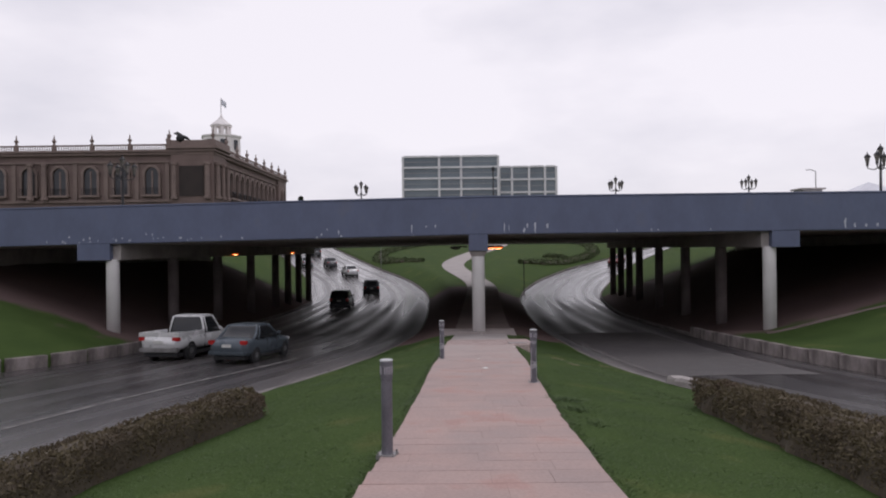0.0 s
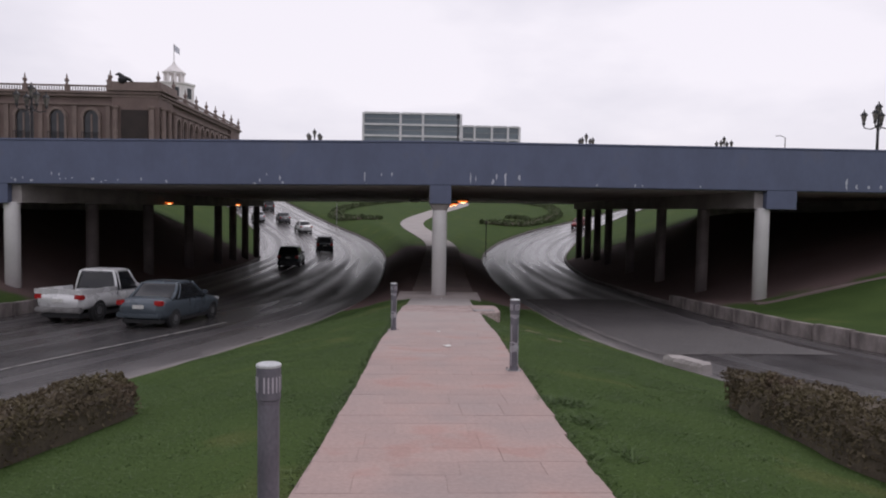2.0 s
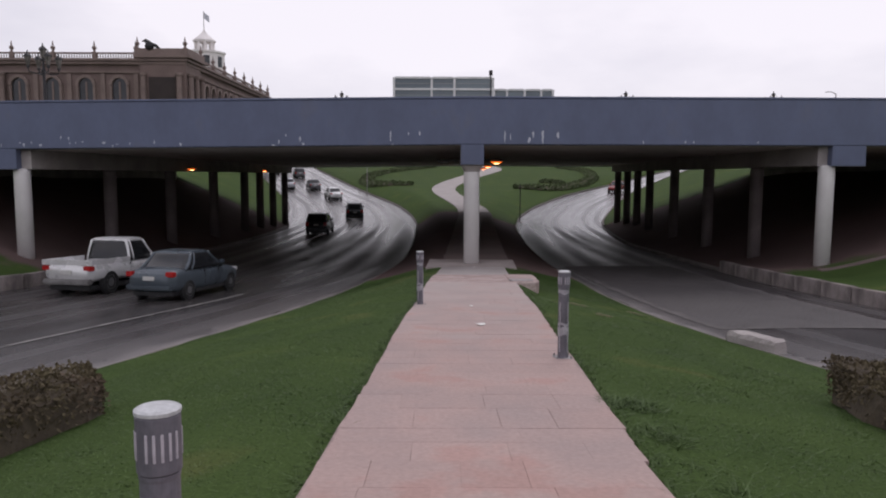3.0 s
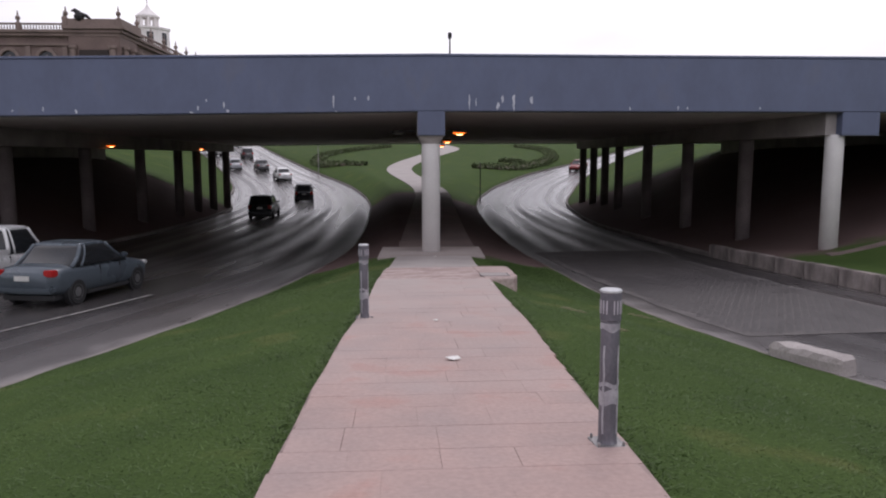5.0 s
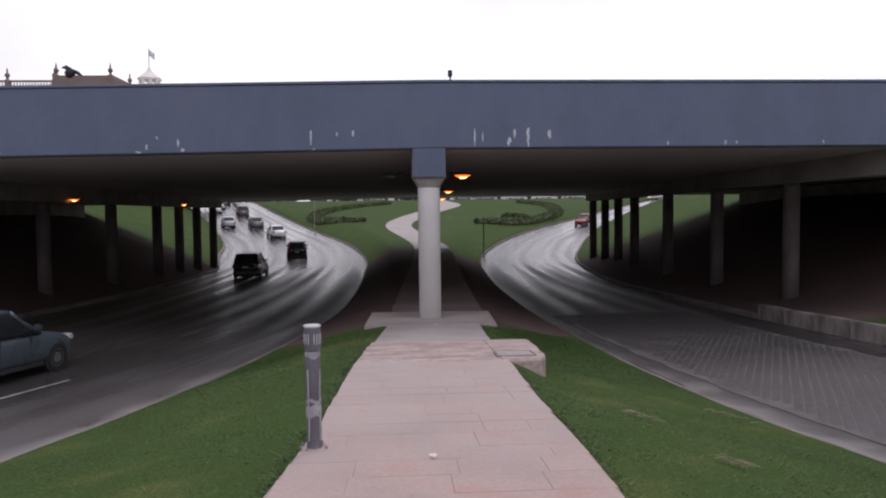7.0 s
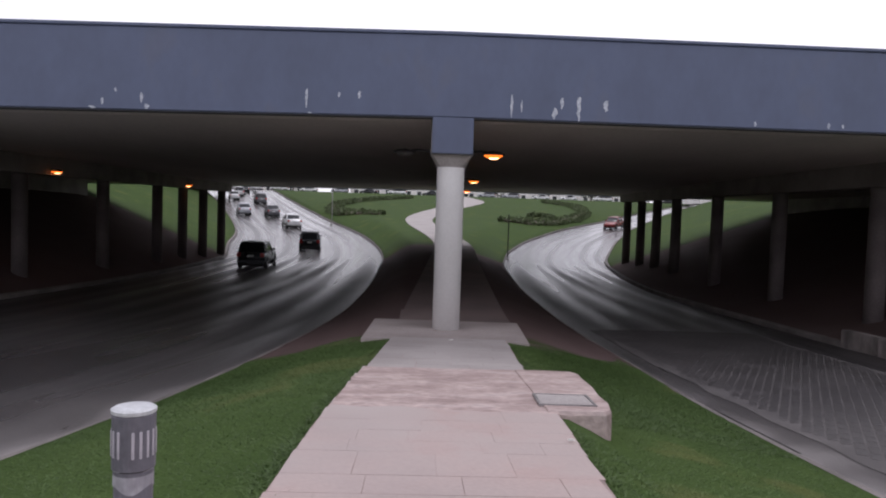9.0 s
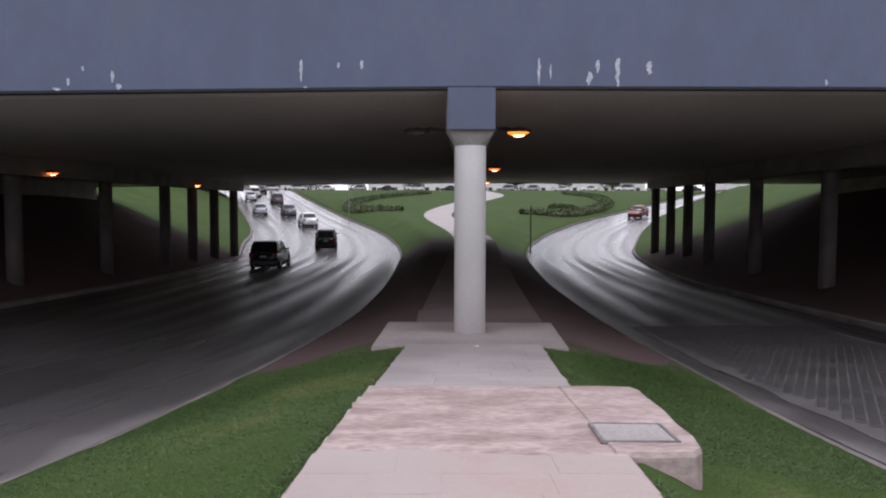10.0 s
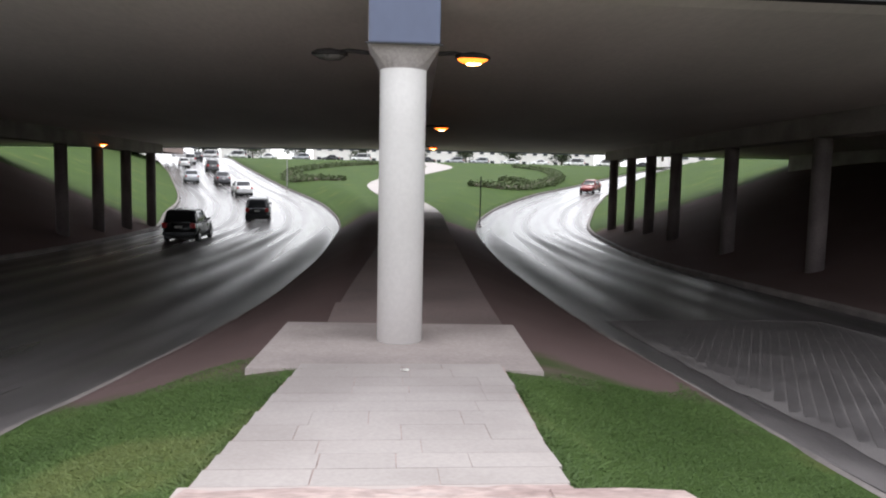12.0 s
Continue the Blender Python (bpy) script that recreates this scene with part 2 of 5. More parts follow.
# dusty brown, darkened further so that the deck's shade is in the colour
DUST_AND_SHADE = material("dust_and_shade_brown", (0.2, 0.152, 0.142), (0.14, 0.105, 0.098), 0.6, 0.9, 0, 0.2, 30)
KERB = material("kerb_concrete", (0.22, 0.195, 0.185), (0.13, 0.115, 0.108), 1.2, 0.85, 0, 0.35, 25)
WALL = material("weathered_wall_concrete", (0.3, 0.262, 0.248), (0.1, 0.084, 0.08), 1.7, 0.85, 0, 0.4, 20, stretch=(1, 1, 0.4), rnd=0.1)
BLUE = material("blue_grey_paint", (0.12, 0.143, 0.223), (0.1, 0.12, 0.19), 0.9, 0.6, 0, 0.05, 7, c3=(0.13, 0.147, 0.214), c3_at=0.62, stretch=(1, 1, 0.6), grain=0.03)
WHITE_COL = material("white_column_paint", (0.8, 0.78, 0.77), (0.73, 0.71, 0.7), 0.8, 0.65, 0, 0.02, 20, grain=0.03)
CHALK = material("white_paint_flake", (0.62, 0.64, 0.69), (0.36, 0.39, 0.46), 12, 0.8, 0, 0.1, 60)
BOLLARD = material("grey_bollard_paint", (0.155, 0.15, 0.175), (0.115, 0.11, 0.13), 3, 0.5, 0.1, 0.1, 30, c3=(0.25, 0.245, 0.265), c3_at=0.63)
BOLLARD_CAP = material("bollard_cap_paint", (0.55, 0.56, 0.57), (0.44, 0.45, 0.46), 5, 0.5, 0.1, 0.08, 30)
BOLLARD_SLOT = material("milky_slot", (0.55, 0.52, 0.56), (0.42, 0.4, 0.44), 8, 0.4, 0, 0, 30)
TAPE = material("grey_tape", (0.4, 0.39, 0.42), (0.25, 0.24, 0.27), 9, 0.5, 0, 0.2, 30)
STEEL = material("dull_galvanised_steel", (0.34, 0.33, 0.33), (0.22, 0.21, 0.21), 3, 0.45, 0.7, 0.1, 40)
BLACK_IRON = material("black_iron", (0.02, 0.02, 0.022), (0.012, 0.012, 0.014), 4, 0.5, 0.3, 0.05, 30)
LANTERN = material("lantern_glass", (0.1, 0.095, 0.085), (0.06, 0.06, 0.055), 5, 0.25, 0, 0, 30)
SODIUM = material("sodium_lamp", (1.0, 0.19, 0.02), (1.0, 0.17, 0.018), 2, 0.5, 0, 0, 30, emit=1.5)
BURNER = material("sodium_burner", (1.0, 0.5, 0.2), (1.0, 0.48, 0.18), 2, 0.5, 0, 0, 30, emit=6.0)
DARKMETAL = material("lamp_housing_metal", (0.05, 0.045, 0.045), (0.03, 0.028, 0.028), 3, 0.6, 0.4, 0.05, 30)
HEDGE_CORE = material("hedge_twigs", (0.1, 0.08, 0.055), (0.075, 0.058, 0.042), 4, 0.95, 0, 0.6, 25)
HEDGE_LEAF = material("hedge_leaf", (0.122, 0.102, 0.06), (0.105, 0.082, 0.055), 0.9, 0.8, 0, 0, 30, island=0.16, spec=0.15, c3=(0.12, 0.09, 0.065), c3_at=0.6)
HEDGE_GREEN = material("clipped_shrub_leaf", (0.085, 0.115, 0.045), (0.065, 0.09, 0.034), 0.7, 0.8, 0, 0, 30, island=0.35)
TREE_LEAF = material("tree_leaf", (0.035, 0.05, 0.02), (0.025, 0.035, 0.015), 0.5, 0.7, 0, 0, 30, island=0.35)
BARK = material("tree_bark", (0.09, 0.07, 0.055), (0.05, 0.04, 0.03), 4, 0.9, 0, 0.6, 20)
PINK_STONE = material("pink_quarry_stone", (0.19, 0.14, 0.125), (0.145, 0.105, 0.093), 0.35, 0.85, 0, 0.3, 6)
PINK_TRIM = material("pale_quarry_trim", (0.225, 0.172, 0.152), (0.175, 0.132, 0.117), 0.5, 0.85, 0, 0.3, 8)
# dark colour that stands in for the shade inside the loggias
LOGGIA_SHADE = material("loggia_shade_panel", (0.05, 0.04, 0.037), (0.034, 0.027, 0.025), 0.7, 0.9, 0, 0.2, 8)
DARK_GLASS = material("dark_window_glass", (0.035, 0.037, 0.042), (0.025, 0.027, 0.03), 0.6, 0.15, 0, 0, 30)
TOWER = material("white_tower_render", (0.82, 0.79, 0.77), (0.74, 0.7, 0.68), 0.4, 0.8, 0, 0.1, 8)
WHITE_FRAME = material("white_facade_frame", (0.7, 0.7, 0.7), (0.6, 0.6, 0.61), 0.3, 0.6, 0, 0.05, 8)
GREY_GLASS = material("grey_curtain_glass", (0.16, 0.198, 0.222), (0.115, 0.145, 0.168), 0.08, 0.18, 0, 0, 8, rnd=0.12)
TENT = material("white_canvas", (0.75, 0.76, 0.8), (0.66, 0.67, 0.72), 0.8, 0.8, 0, 0.05, 10)
BLUE_CANVAS = material("blue_canvas", (0.25, 0.35, 0.62), (0.2, 0.28, 0.52), 0.8, 0.8, 0, 0.05, 10)
STRAW = material("dry_straw", (0.25, 0.24, 0.14), (0.18, 0.175, 0.1), 6, 0.8, 0, 0.1, 40, island=0.2)
PAPER = material("white_litter", (0.78, 0.77, 0.74), (0.65, 0.63, 0.6), 15, 0.8, 0, 0.1, 60)
RUBBER = material("tyre_rubber", (0.018, 0.018, 0.019), (0.012, 0.012, 0.012), 8, 0.8, 0, 0.1, 40)
RIM = material("alloy_rim", (0.4, 0.4, 0.41), (0.28, 0.28, 0.29), 6, 0.35, 0.8, 0, 30)
CAR_GLASS = material("tinted_car_glass", (0.02, 0.022, 0.025), (0.015, 0.016, 0.018), 1, 0.08, 0, 0, 30)
RED_LENS = material("red_tail_lens", (0.42, 0.02, 0.02), (0.3, 0.012, 0.012), 6, 0.2, 0, 0, 30)
CLEAR_LENS = material("clear_head_lens", (0.6, 0.6, 0.6), (0.45, 0.45, 0.45), 6, 0.15, 0, 0, 30)
TRIM_BLACK = material("black_plastic_trim", (0.03, 0.03, 0.032), (0.02, 0.02, 0.022), 5, 0.6, 0, 0.05, 30)
PLATE = material("number_plate", (0.6, 0.6, 0.57), (0.5, 0.5, 0.48), 6, 0.5, 0, 0, 30)


# ---- mesh helpers ----
def obj(name, bm, mat, parent=None, label="", smooth=False):
    me = bpy.data.meshes.new(name)
    bmesh.ops.recalc_face_normals(bm, faces=bm.faces)
    bm.to_mesh(me)
    bm.free()
    me.materials.append(mat)
    if smooth:
        for p in me.polygons:
            p.use_smooth = True
    ob = new(name, me)
    if parent:
        ob.parent = parent
    if label:
        ob["label"] = label
    return ob


def part(name, bm, mat, parent, label="", smooth=False):
    return obj(name, bm, mat, parent, label, smooth)


def empty(name, m, label, category, group="", kind=""):
    ob = new(name)
    ob.matrix_basis = m
    return tagged(ob, label, category, group, kind)


def box(bm, x0, x1, y0, y1, z0, z1, bevel=0.0):
    vs = [bm.verts.new((x, y, z)) for z in (z0, z1) for y in (y0, y1) for x in (x0, x1)]
    fs = [bm.faces.new([vs[i] for i in f]) for f in ((0, 1, 3, 2), (4, 6, 7, 5), (0, 4, 5, 1), (2, 3, 7, 6), (0, 2, 6, 4), (1, 5, 7, 3))]
    if bevel:
        es = list({e for f in fs for e in f.edges})
        bmesh.ops.bevel(bm, geom=es, offset=bevel, segments=2, affect="EDGES")
    return bm


def boxed(*a, **k):
    return box(bmesh.new(), *a, **k)


def rings(bm, loops, close=True, caps=True):
    """Skins a row of point loops."""
    vv = [[bm.verts.new(p) for p in loop] for loop in loops]
    n = len(loops[0])
    for a, b in zip(vv, vv[1:]):
        for i in range(n if close else n - 1):
            bm.faces.new((a[i], a[(i + 1) % n], b[(i + 1) % n], b[i]))
    if caps and close:
        bm.faces.new(vv[0][::-1])
        bm.faces.new(vv[-1])
    return bm


def turned(bm, profile, x=0, y=0, n=20):
    """Turns a profile of (radius, z) about a vertical axis."""
    return rings(bm, [[(x + r * math.cos(2 * math.pi * i / n), y + r * math.sin(2 * math.pi * i / n), z) for i in range(n)] for r, z in profile])


def tube(bm, points, r, n=8):
    """A round bar along points; r is one radius or one for each point."""
    ps = [Vector(p) for p in points]
    loops = []
    for i, p in enumerate(ps):
        d = (ps[min(i + 1, len(ps) - 1)] - ps[max(i - 1, 0)]).normalized()
        side = d.cross(Vector((0, 0, 1)) if abs(d.z) < 0.9 else Vector((1, 0, 0))).normalized()
        up = side.cross(d)
        rr = r[i] if isinstance(r, (list, tuple)) else r
        loops.append([p + rr * (math.cos(2 * math.pi * k / n) * side + math.sin(2 * math.pi * k / n) * up) for k in range(n)])
    return rings(bm, loops)


def mesh_of(name, verts, faces, mat, parent=None, smooth=False, lane=None):
    me = bpy.data.meshes.new(name)
    me.from_pydata([tuple(v) for v in verts], [], faces)
    me.materials.append(mat)
    if lane is not None:
        layer = me.uv_layers.new(name="lane")
        for lp in me.loops:
            layer.data[lp.index].uv = lane[lp.vertex_index]
    if smooth:
        for p in me.polygons:
            p.use_smooth = True
    me.update()
    ob = new(name, me)
    if parent:
        ob.parent = parent
    return ob


# ---- the plan: edges of the two roads, heights ----
LEFT_IN = ((-30, -10.5), (5, -9.1), (10, -8.15), (15, -6.8), (18, -5.85), (21, -5.05), (25, -4.2), (30, -3.36), (36, -2.9), (45, -2.85), (53, -2.95), (60, -3.05),
           (68, -3.25), (75, -3.9), (83, -5.5), (88, -7.0), (101, -11.6), (120, -17.6), (141, -24), (165, -31), (190, -39))
LEFT_OUT = ((-30, -24), (15, -19.5), (20, -17.6), (24, -15.2), (30, -14.6), (46, -14.2), (58, -14.0), (66, -14.3), (72, -15.8), (77, -17), (81, -17.4), (86, -18.5), (93, -20.5),
            (118, -28.5), (142, -37), (165, -46), (190, -56))
RIGHT_IN = ((-30, 14), (5, 8.4), (10, 7.0), (13, 5.95), (15, 5.3), (17, 4.8), (19.5, 4.35), (22, 4.15), (26, 3.93), (31, 3.75), (36, 3.8), (45, 4.2), (53, 4.7), (60, 5.1),
            (66, 5.6), (70, 6.1), (75, 6.9), (84, 9.6), (97, 15.4), (110, 23.4), (121, 29.5), (140, 41), (165, 57), (190, 74))
RIGHT_OUT = ((-30, 24), (10, 13.4), (18, 11.75), (20.5, 11.2), (24.5, 10.85), (28, 10.7), (36, 10.6), (48, 10.9), (56, 11.7), (65, 13), (72, 14.4), (85, 18.6), (99, 24), (127, 37.5),
             (145, 47), (165, 60), (190, 78))
ROAD_Z = ((-30, 0.4), (16, -1.1), (30, -1.6), (50, -2.15), (70, -2.15), (80, -1.45), (155, 4.25), (168, 5.0), (178, 5.0), (900, 5.0))


def along(table, y):
    xs = [a for a, _ in table]
    return float(np.interp(y, xs, [b for _, b in table]))


DENSE = {}


def eased(table, y, r=2.2):
    """The table's value at y, with its corners rounded over r metres."""
    rows = DENSE.get((table, r))
    if rows is None:
        rows = DENSE[(table, r)] = [sum(along(table, -60 + 0.5 * i + r * k) for k in (-1, -0.5, 0, 0.5, 1)) / 5 for i in range(1970)]
    u = min(1968.0, max(0.0, (y + 60) * 2))
    i = int(u)
    return rows[i] + (rows[i + 1] - rows[i]) * (u - i)


def road_z(y):
    return eased(ROAD_Z, y, 4)


def path_z(y):
    return 0.79 - 0.06 * y if y < 28 else -0.89 + (max(0, min(y, 172) - 66)) * 0.0575


PATH_L = ((-10, -2.75), (2, -2.22), (4.8, -2.03), (9.1, -1.88), (13.6, -1.76), (16.7, -1.58), (19.5, -1.54), (21.1, -1.46), (22.8, -1.38), (23.4, -1.28), (24.5, -1.22), (27, -1.08), (60, 0.2))
PATH_R = ((-10, -0.3), (2, 0.17), (5.6, 0.23), (9.4, 0.40), (12.2, 0.53), (14.7, 0.67), (17.9, 0.74), (20, 0.85), (23.4, 0.93), (27, 1.1), (60, 2.2))


def path_l(y):
    return eased(PATH_L, y, 0.3)


def path_r(y):
    return eased(PATH_R, y, 0.3)


def step(a, b, x):
    k = min(1.0, max(0.0, (x - a) / (b - a)))
    return k * k * (3 - 2 * k)


def wall_top(y):
    """How high the outer edge of the roads stands over them."""
    return 0.15 + 0.33 * (1 - step(28, 35, y))


def kerb_h(y):
    """The inner kerb is all but buried beside the lawn and stands free under the deck."""
    return 0.055 + 0.1 * step(23, 30, y)


def island_z(x, y):
    li, ri = eased(LEFT_IN, y), eased(RIGHT_IN, y)
    pl, pr = (path_l(min(y, 30)) - 0.1, path_r(min(y, 30)) + 0.1)
    edge, crest = road_z(y) + kerb_h(y) - 0.012, path_z(y) - 0.05
    if x < pl:
        u = (x - li) / max(0.3, pl - li)
    elif x > pr:
        u = (ri - x) / max(0.3, ri - pr)
    else:
        u = 1.0
    u = min(1.0, max(0.0, u))
    if y > 66:
        u = min(1.0, u * (1 + (y - 66) * 0.05))
    s = 0.45 * u + 0.55 * u * u * (3 - 2 * u)
    dip = 0.21 * step(pr, pr + 0.55, x) * step(16, 20, y) * (1 - step(24.5, 27, y)) * s if x > pr else 0.0
    return edge + (crest - edge) * s - dip


def bank_z(d, y, steep=0.34):
    """Height of the outer banks d metres outside a road; the right-hand one starts with a flat shelf."""
    shelf = 1.8 * (1 - step(44, 60, y)) if steep < 0.4 else 0.0
    near = 0.27 if steep < 0.4 else 0.36
    z = road_z(y) + wall_top(y) - 0.06 + 0.09 * min(shelf, max(0.0, d - 0.26)) + (near + (steep - near) * step(29, 36, y)) * max(0.0, d - 0.26 - shelf)
    top = 4.9
    return min(z, top)


def ground_z(x, y):
    lo, li, ri, ro = (eased(t, y) for t in (LEFT_OUT, LEFT_IN, RIGHT_IN, RIGHT_OUT))
    if x < lo:
        return bank_z(lo - x, y, 0.42)
    if x > ro:
        return bank_z(x - ro, y)
    if x <= li or x >= ri:
        return road_z(y)
    return island_z(x, y)


ROWS_Y = [-40, -30, -22, -16, -12] + [-9 + 0.6 * i for i in range(82)] + [40.4 + 1.2 * i for i in range(36)] + [84 + 2.5 * i for i in range(36)] + [176, 185, 200, 240, 320, 500, 900]

# ---- ground, roads, kerbs ----
verts, faces, width = [], [], None
for y in ROWS_Y:
    yc = min(y, 190)
    lo, li, ri, ro = (eased(t, yc) for t in (LEFT_OUT, LEFT_IN, RIGHT_IN, RIGHT_OUT))
    pl, pr = path_l(min(y, 30)) - 0.1, path_r(min(y, 30)) + 0.1
    row = []
    for d in (900, 500, 250, 120, 70, 45, 30, 22, 17, 13, 10, 7.5, 5.5, 4, 2.8, 1.8, 1, 0.45, 0.14):
        row.append((lo - d, y, bank_z(d, y, 0.42) + (0.06 * noise.noise((lo - d, y * 0.7, 3.1)) if d > 0.3 else 0)))
    row.append((lo - 0.13, y, road_z(y) - 0.12))
    for k in range(1, 6):
        row.append((lo + (li - lo) * k / 6, y, road_z(y) - 0.12))
    row.append((li + 0.08, y, road_z(y) - 0.12))
    for k in range(0, 15):
        x = li + 0.09 + (pl - li - 0.09) * k / 14
        row.append((x, y, island_z(x, y) + 0.03 * noise.noise((x, y, 7.7)) * (k > 0)))
    for k in range(0, 15):
        x = pr + (ri - 0.09 - pr) * k / 14
        row.append((x, y, island_z(x, y) + 0.03 * noise.noise((x, y, 9.7)) * (k < 14)))
    row.append((ri - 0.08, y, road_z(y) - 0.12))
    for k in range(1, 6):
        row.append((ri + (ro - ri) * k / 6, y, road_z(y) - 0.12))
    row.append((ro + 0.13, y, road_z(y) - 0.12))
    for d in (0.14, 0.45, 1, 1.8, 2.8, 4, 5.5, 7.5, 10, 13, 17, 22, 30, 45, 70, 120, 250, 500, 900):
        row.append((ro + d, y, bank_z(d, y) + (0.06 * noise.noise((ro + d, y * 0.7, 5.1)) if d > 0.3 else 0)))
    width = len(row)
    verts += row
for j in range(len(ROWS_Y) - 1):
    for i in range(width - 1):
        a = j * width + i
        faces.append((a, a + 1, a + width + 1, a + width))
GROUND_TREE = BVHTree.FromPolygons(verts, faces)
tagged(mesh_of("ground", verts, faces, GROUND, smooth=True), "mown green lawn and bare dusty soil under the deck", "ground", kind="structure")


def ribbon(name, left, right, mat, y0, y1, dz=0.0, n=10, steps=1.0, label="", inner=0):
    vs, fs, uv = [], [], []
    ys = [y0 + (y1 - y0) * i / int((y1 - y0) / steps) for i in range(int((y1 - y0) / steps) + 1)]
    for y in ys:
        a, b = left(y), right(y)
        for k in range(n + 1):
            u = k / n
            x = a + (b - a) * u
            vs.append((x, y, road_z(y) + dz + 0.05 * math.sin(math.pi * u)))
            uv.append(((1 - u if inner else u) * (b - a), y))
    for j in range(len(ys) - 1):
        for i in range(n):
            a = j * (n + 1) + i
            fs.append((a, a + 1, a + n + 2, a + n + 1))
    return tagged(mesh_of(name, vs, fs, mat, smooth=True, lane=uv), label, "road", kind="structure")


ribbon("road_left", lambda y: eased(LEFT_OUT, y) + 0.02, lambda y: eased(LEFT_IN, y) - 0.02, ASPHALT_L, -38, 186, 0.0, label="worn dark asphalt underpass road, smooth in the wheel tracks", inner=1)
ribbon("road_right", lambda y: eased(RIGHT_IN, y) + 0.02, lambda y: eased(RIGHT_OUT, y) - 0.02, ASPHALT_R, -38, 186, 0.0, label="worn grey asphalt underpass road with patched surface")
tagged(obj("street_far", boxed(-220, 260, 178, 196, 4.6, 5.06), STREET), "asphalt cross street at the top of the ramps", "road", kind="structure")


def kerb_line(name, table, side, y0, y1, h, w, label, mat=KERB):
    bm = bmesh.new()
    loops = []
    y = y0
    while y <= y1:
        x, z = eased(table, y), road_z(y)
        slope = (eased(table, y + 0.5) - eased(table, y - 0.5))
        nx, ny = side / math.hypot(1, slope), -side * slope / math.hypot(1, slope)
        hh = h(y) if callable(h) else h
        hh += 0.015 * noise.noise((x * 0.9, y * 0.9, 1.3))
        loops.append([(x, y, z - 0.25), (x + nx * 0.015, y + ny * 0.015, z + hh - 0.03), (x + nx * 0.05, y + ny * 0.05, z + hh), (x + nx * w, y + ny * w, z + hh), (x + nx * w, y + ny * w, z - 0.25)])
        y += 0.8
    rings(bm, loops)
    return tagged(obj(name, bm, mat), label, "kerb", kind="structure")


kerb_line("kerb_left_inner", LEFT_IN, 1, -30, 178, kerb_h, 0.14, "grey concrete kerb along the lawn, dusty and chipped")
kerb_line("kerb_right_inner", RIGHT_IN, -1, -30, 178, kerb_h, 0.14, "grey concrete kerb along the lawn, dusty and chipped")
kerb_line("kerb_left_outer", LEFT_OUT, -1, 31, 178, 0.16, 0.2, "grey concrete kerb at the foot of the bank")
kerb_line("kerb_right_outer", RIGHT_OUT, 1, 31, 178, 0.16, 0.2, "grey concrete kerb at the foot of the bank")


def low_wall(name, table, side, y0, y1, label):
    """A low wall of cast blocks, each a piece of its own."""
    base = empty(name, pose(0, 0, 0), label, "wall", kind="structure")
    y, k = y0, 0
    rng = random.Random(5)
    while y < y1:
        ln = 1.55
        x0, x1 = eased(table, y), eased(table, y + ln)
        ang = math.atan2(x1 - x0, ln)
        z = road_z(y + ln / 2)
        pitch = math.atan2(road_z(y + ln) - road_z(y), ln)
        if k == 0:
            bm = bmesh.new()
            box(bm, 0, 0.26, 0.004, ln - 0.001, -0.2, 0.47, 0.03)
            first = obj("wall_block", bm, WALL, base)
            me = first.data
        else:
            first = new("wall_block", me)
            first.parent = base
        first.matrix_basis = Matrix.Translation((x0 if side > 0 else x0 - 0.26, y, road_z(y) + rng.uniform(-0.025, 0.015))) @ Euler((pitch + rng.uniform(-0.005, 0.005), rng.uniform(-0.02, 0.02), -ang + rng.uniform(-0.008, 0.008))).to_matrix().to_4x4()
        y += ln
        k += 1


low_wall("wall_right", RIGHT_OUT, 1, -33, 32, "low weathered concrete block wall at the foot of the grass bank")
low_wall("wall_left", LEFT_OUT, -1, -33, 32, "low weathered concrete block wall at the foot of the grass bank")


# lane line on the road
def stripe(name, fx, w, y0, y1, mat, label, dz=0.012):
    vs, fs = [], []
    n = int((y1 - y0) / 0.25)
    for i in range(n + 1):
        y = y0 + (y1 - y0) * i / n
        x = fx(y)
        for s in (-0.5, 0.5):
            ww = w + min(0.3 * w, 0.16) * noise.noise((x, y * 1.3, s))
            xx = x + s * ww
            li, lo = eased(LEFT_IN, y), eased(LEFT_OUT, y)
            ri, ro = eased(RIGHT_IN, y), eased(RIGHT_OUT, y)
            u = (xx - lo) / (li - lo) if x < 0 else (xx - ri) / (ro - ri)
            vs.append((xx, y, road_z(y) + dz + 0.05 * math.sin(math.pi * min(1, max(0, u)))))
    for i in range(n):
        fs.append((2 * i, 2 * i + 1, 2 * i + 3, 2 * i + 2))
    return tagged(mesh_of(name, vs, fs, mat), label, "road marking", kind="structure")


stripe("lane_line", lambda y: 0.745 * eased(LEFT_IN, y) + 0.255 * eased(LEFT_OUT, y), 0.11, 4, 24, LINE, "worn pale lane line on asphalt")

# narrow dark strips on the road beside the inner kerbs
stripe("gutter_left", lambda y: eased(LEFT_IN, y) - 0.05, 0.07, 26, 64, GUTTER_DARK, "narrow dark strip along the kerb", 0.014)
stripe("gutter_right", lambda y: eased(RIGHT_IN, y) + 0.05, 0.07, 22, 60, GUTTER_DARK, "narrow dark strip along the kerb", 0.014)

# ---- bridge deck ----
FRONT, SOFFIT_Z, TOP_Z, BEAM_Z = 27.83, 3.46, 5.08, 2.75
FALL = 0.0135


def fall(x):
    """The deck falls a little to one side."""
    return FALL * min(0.0, x)


def long_bar(name, mat, section, label):
    bm = bmesh.new()
    rings(bm, [[(x, y, z + fall(x)) for y, z in section] for x in (-75, 0, 75)])
    return tagged(obj(name, bm, mat), label, "bridge", kind="structure")


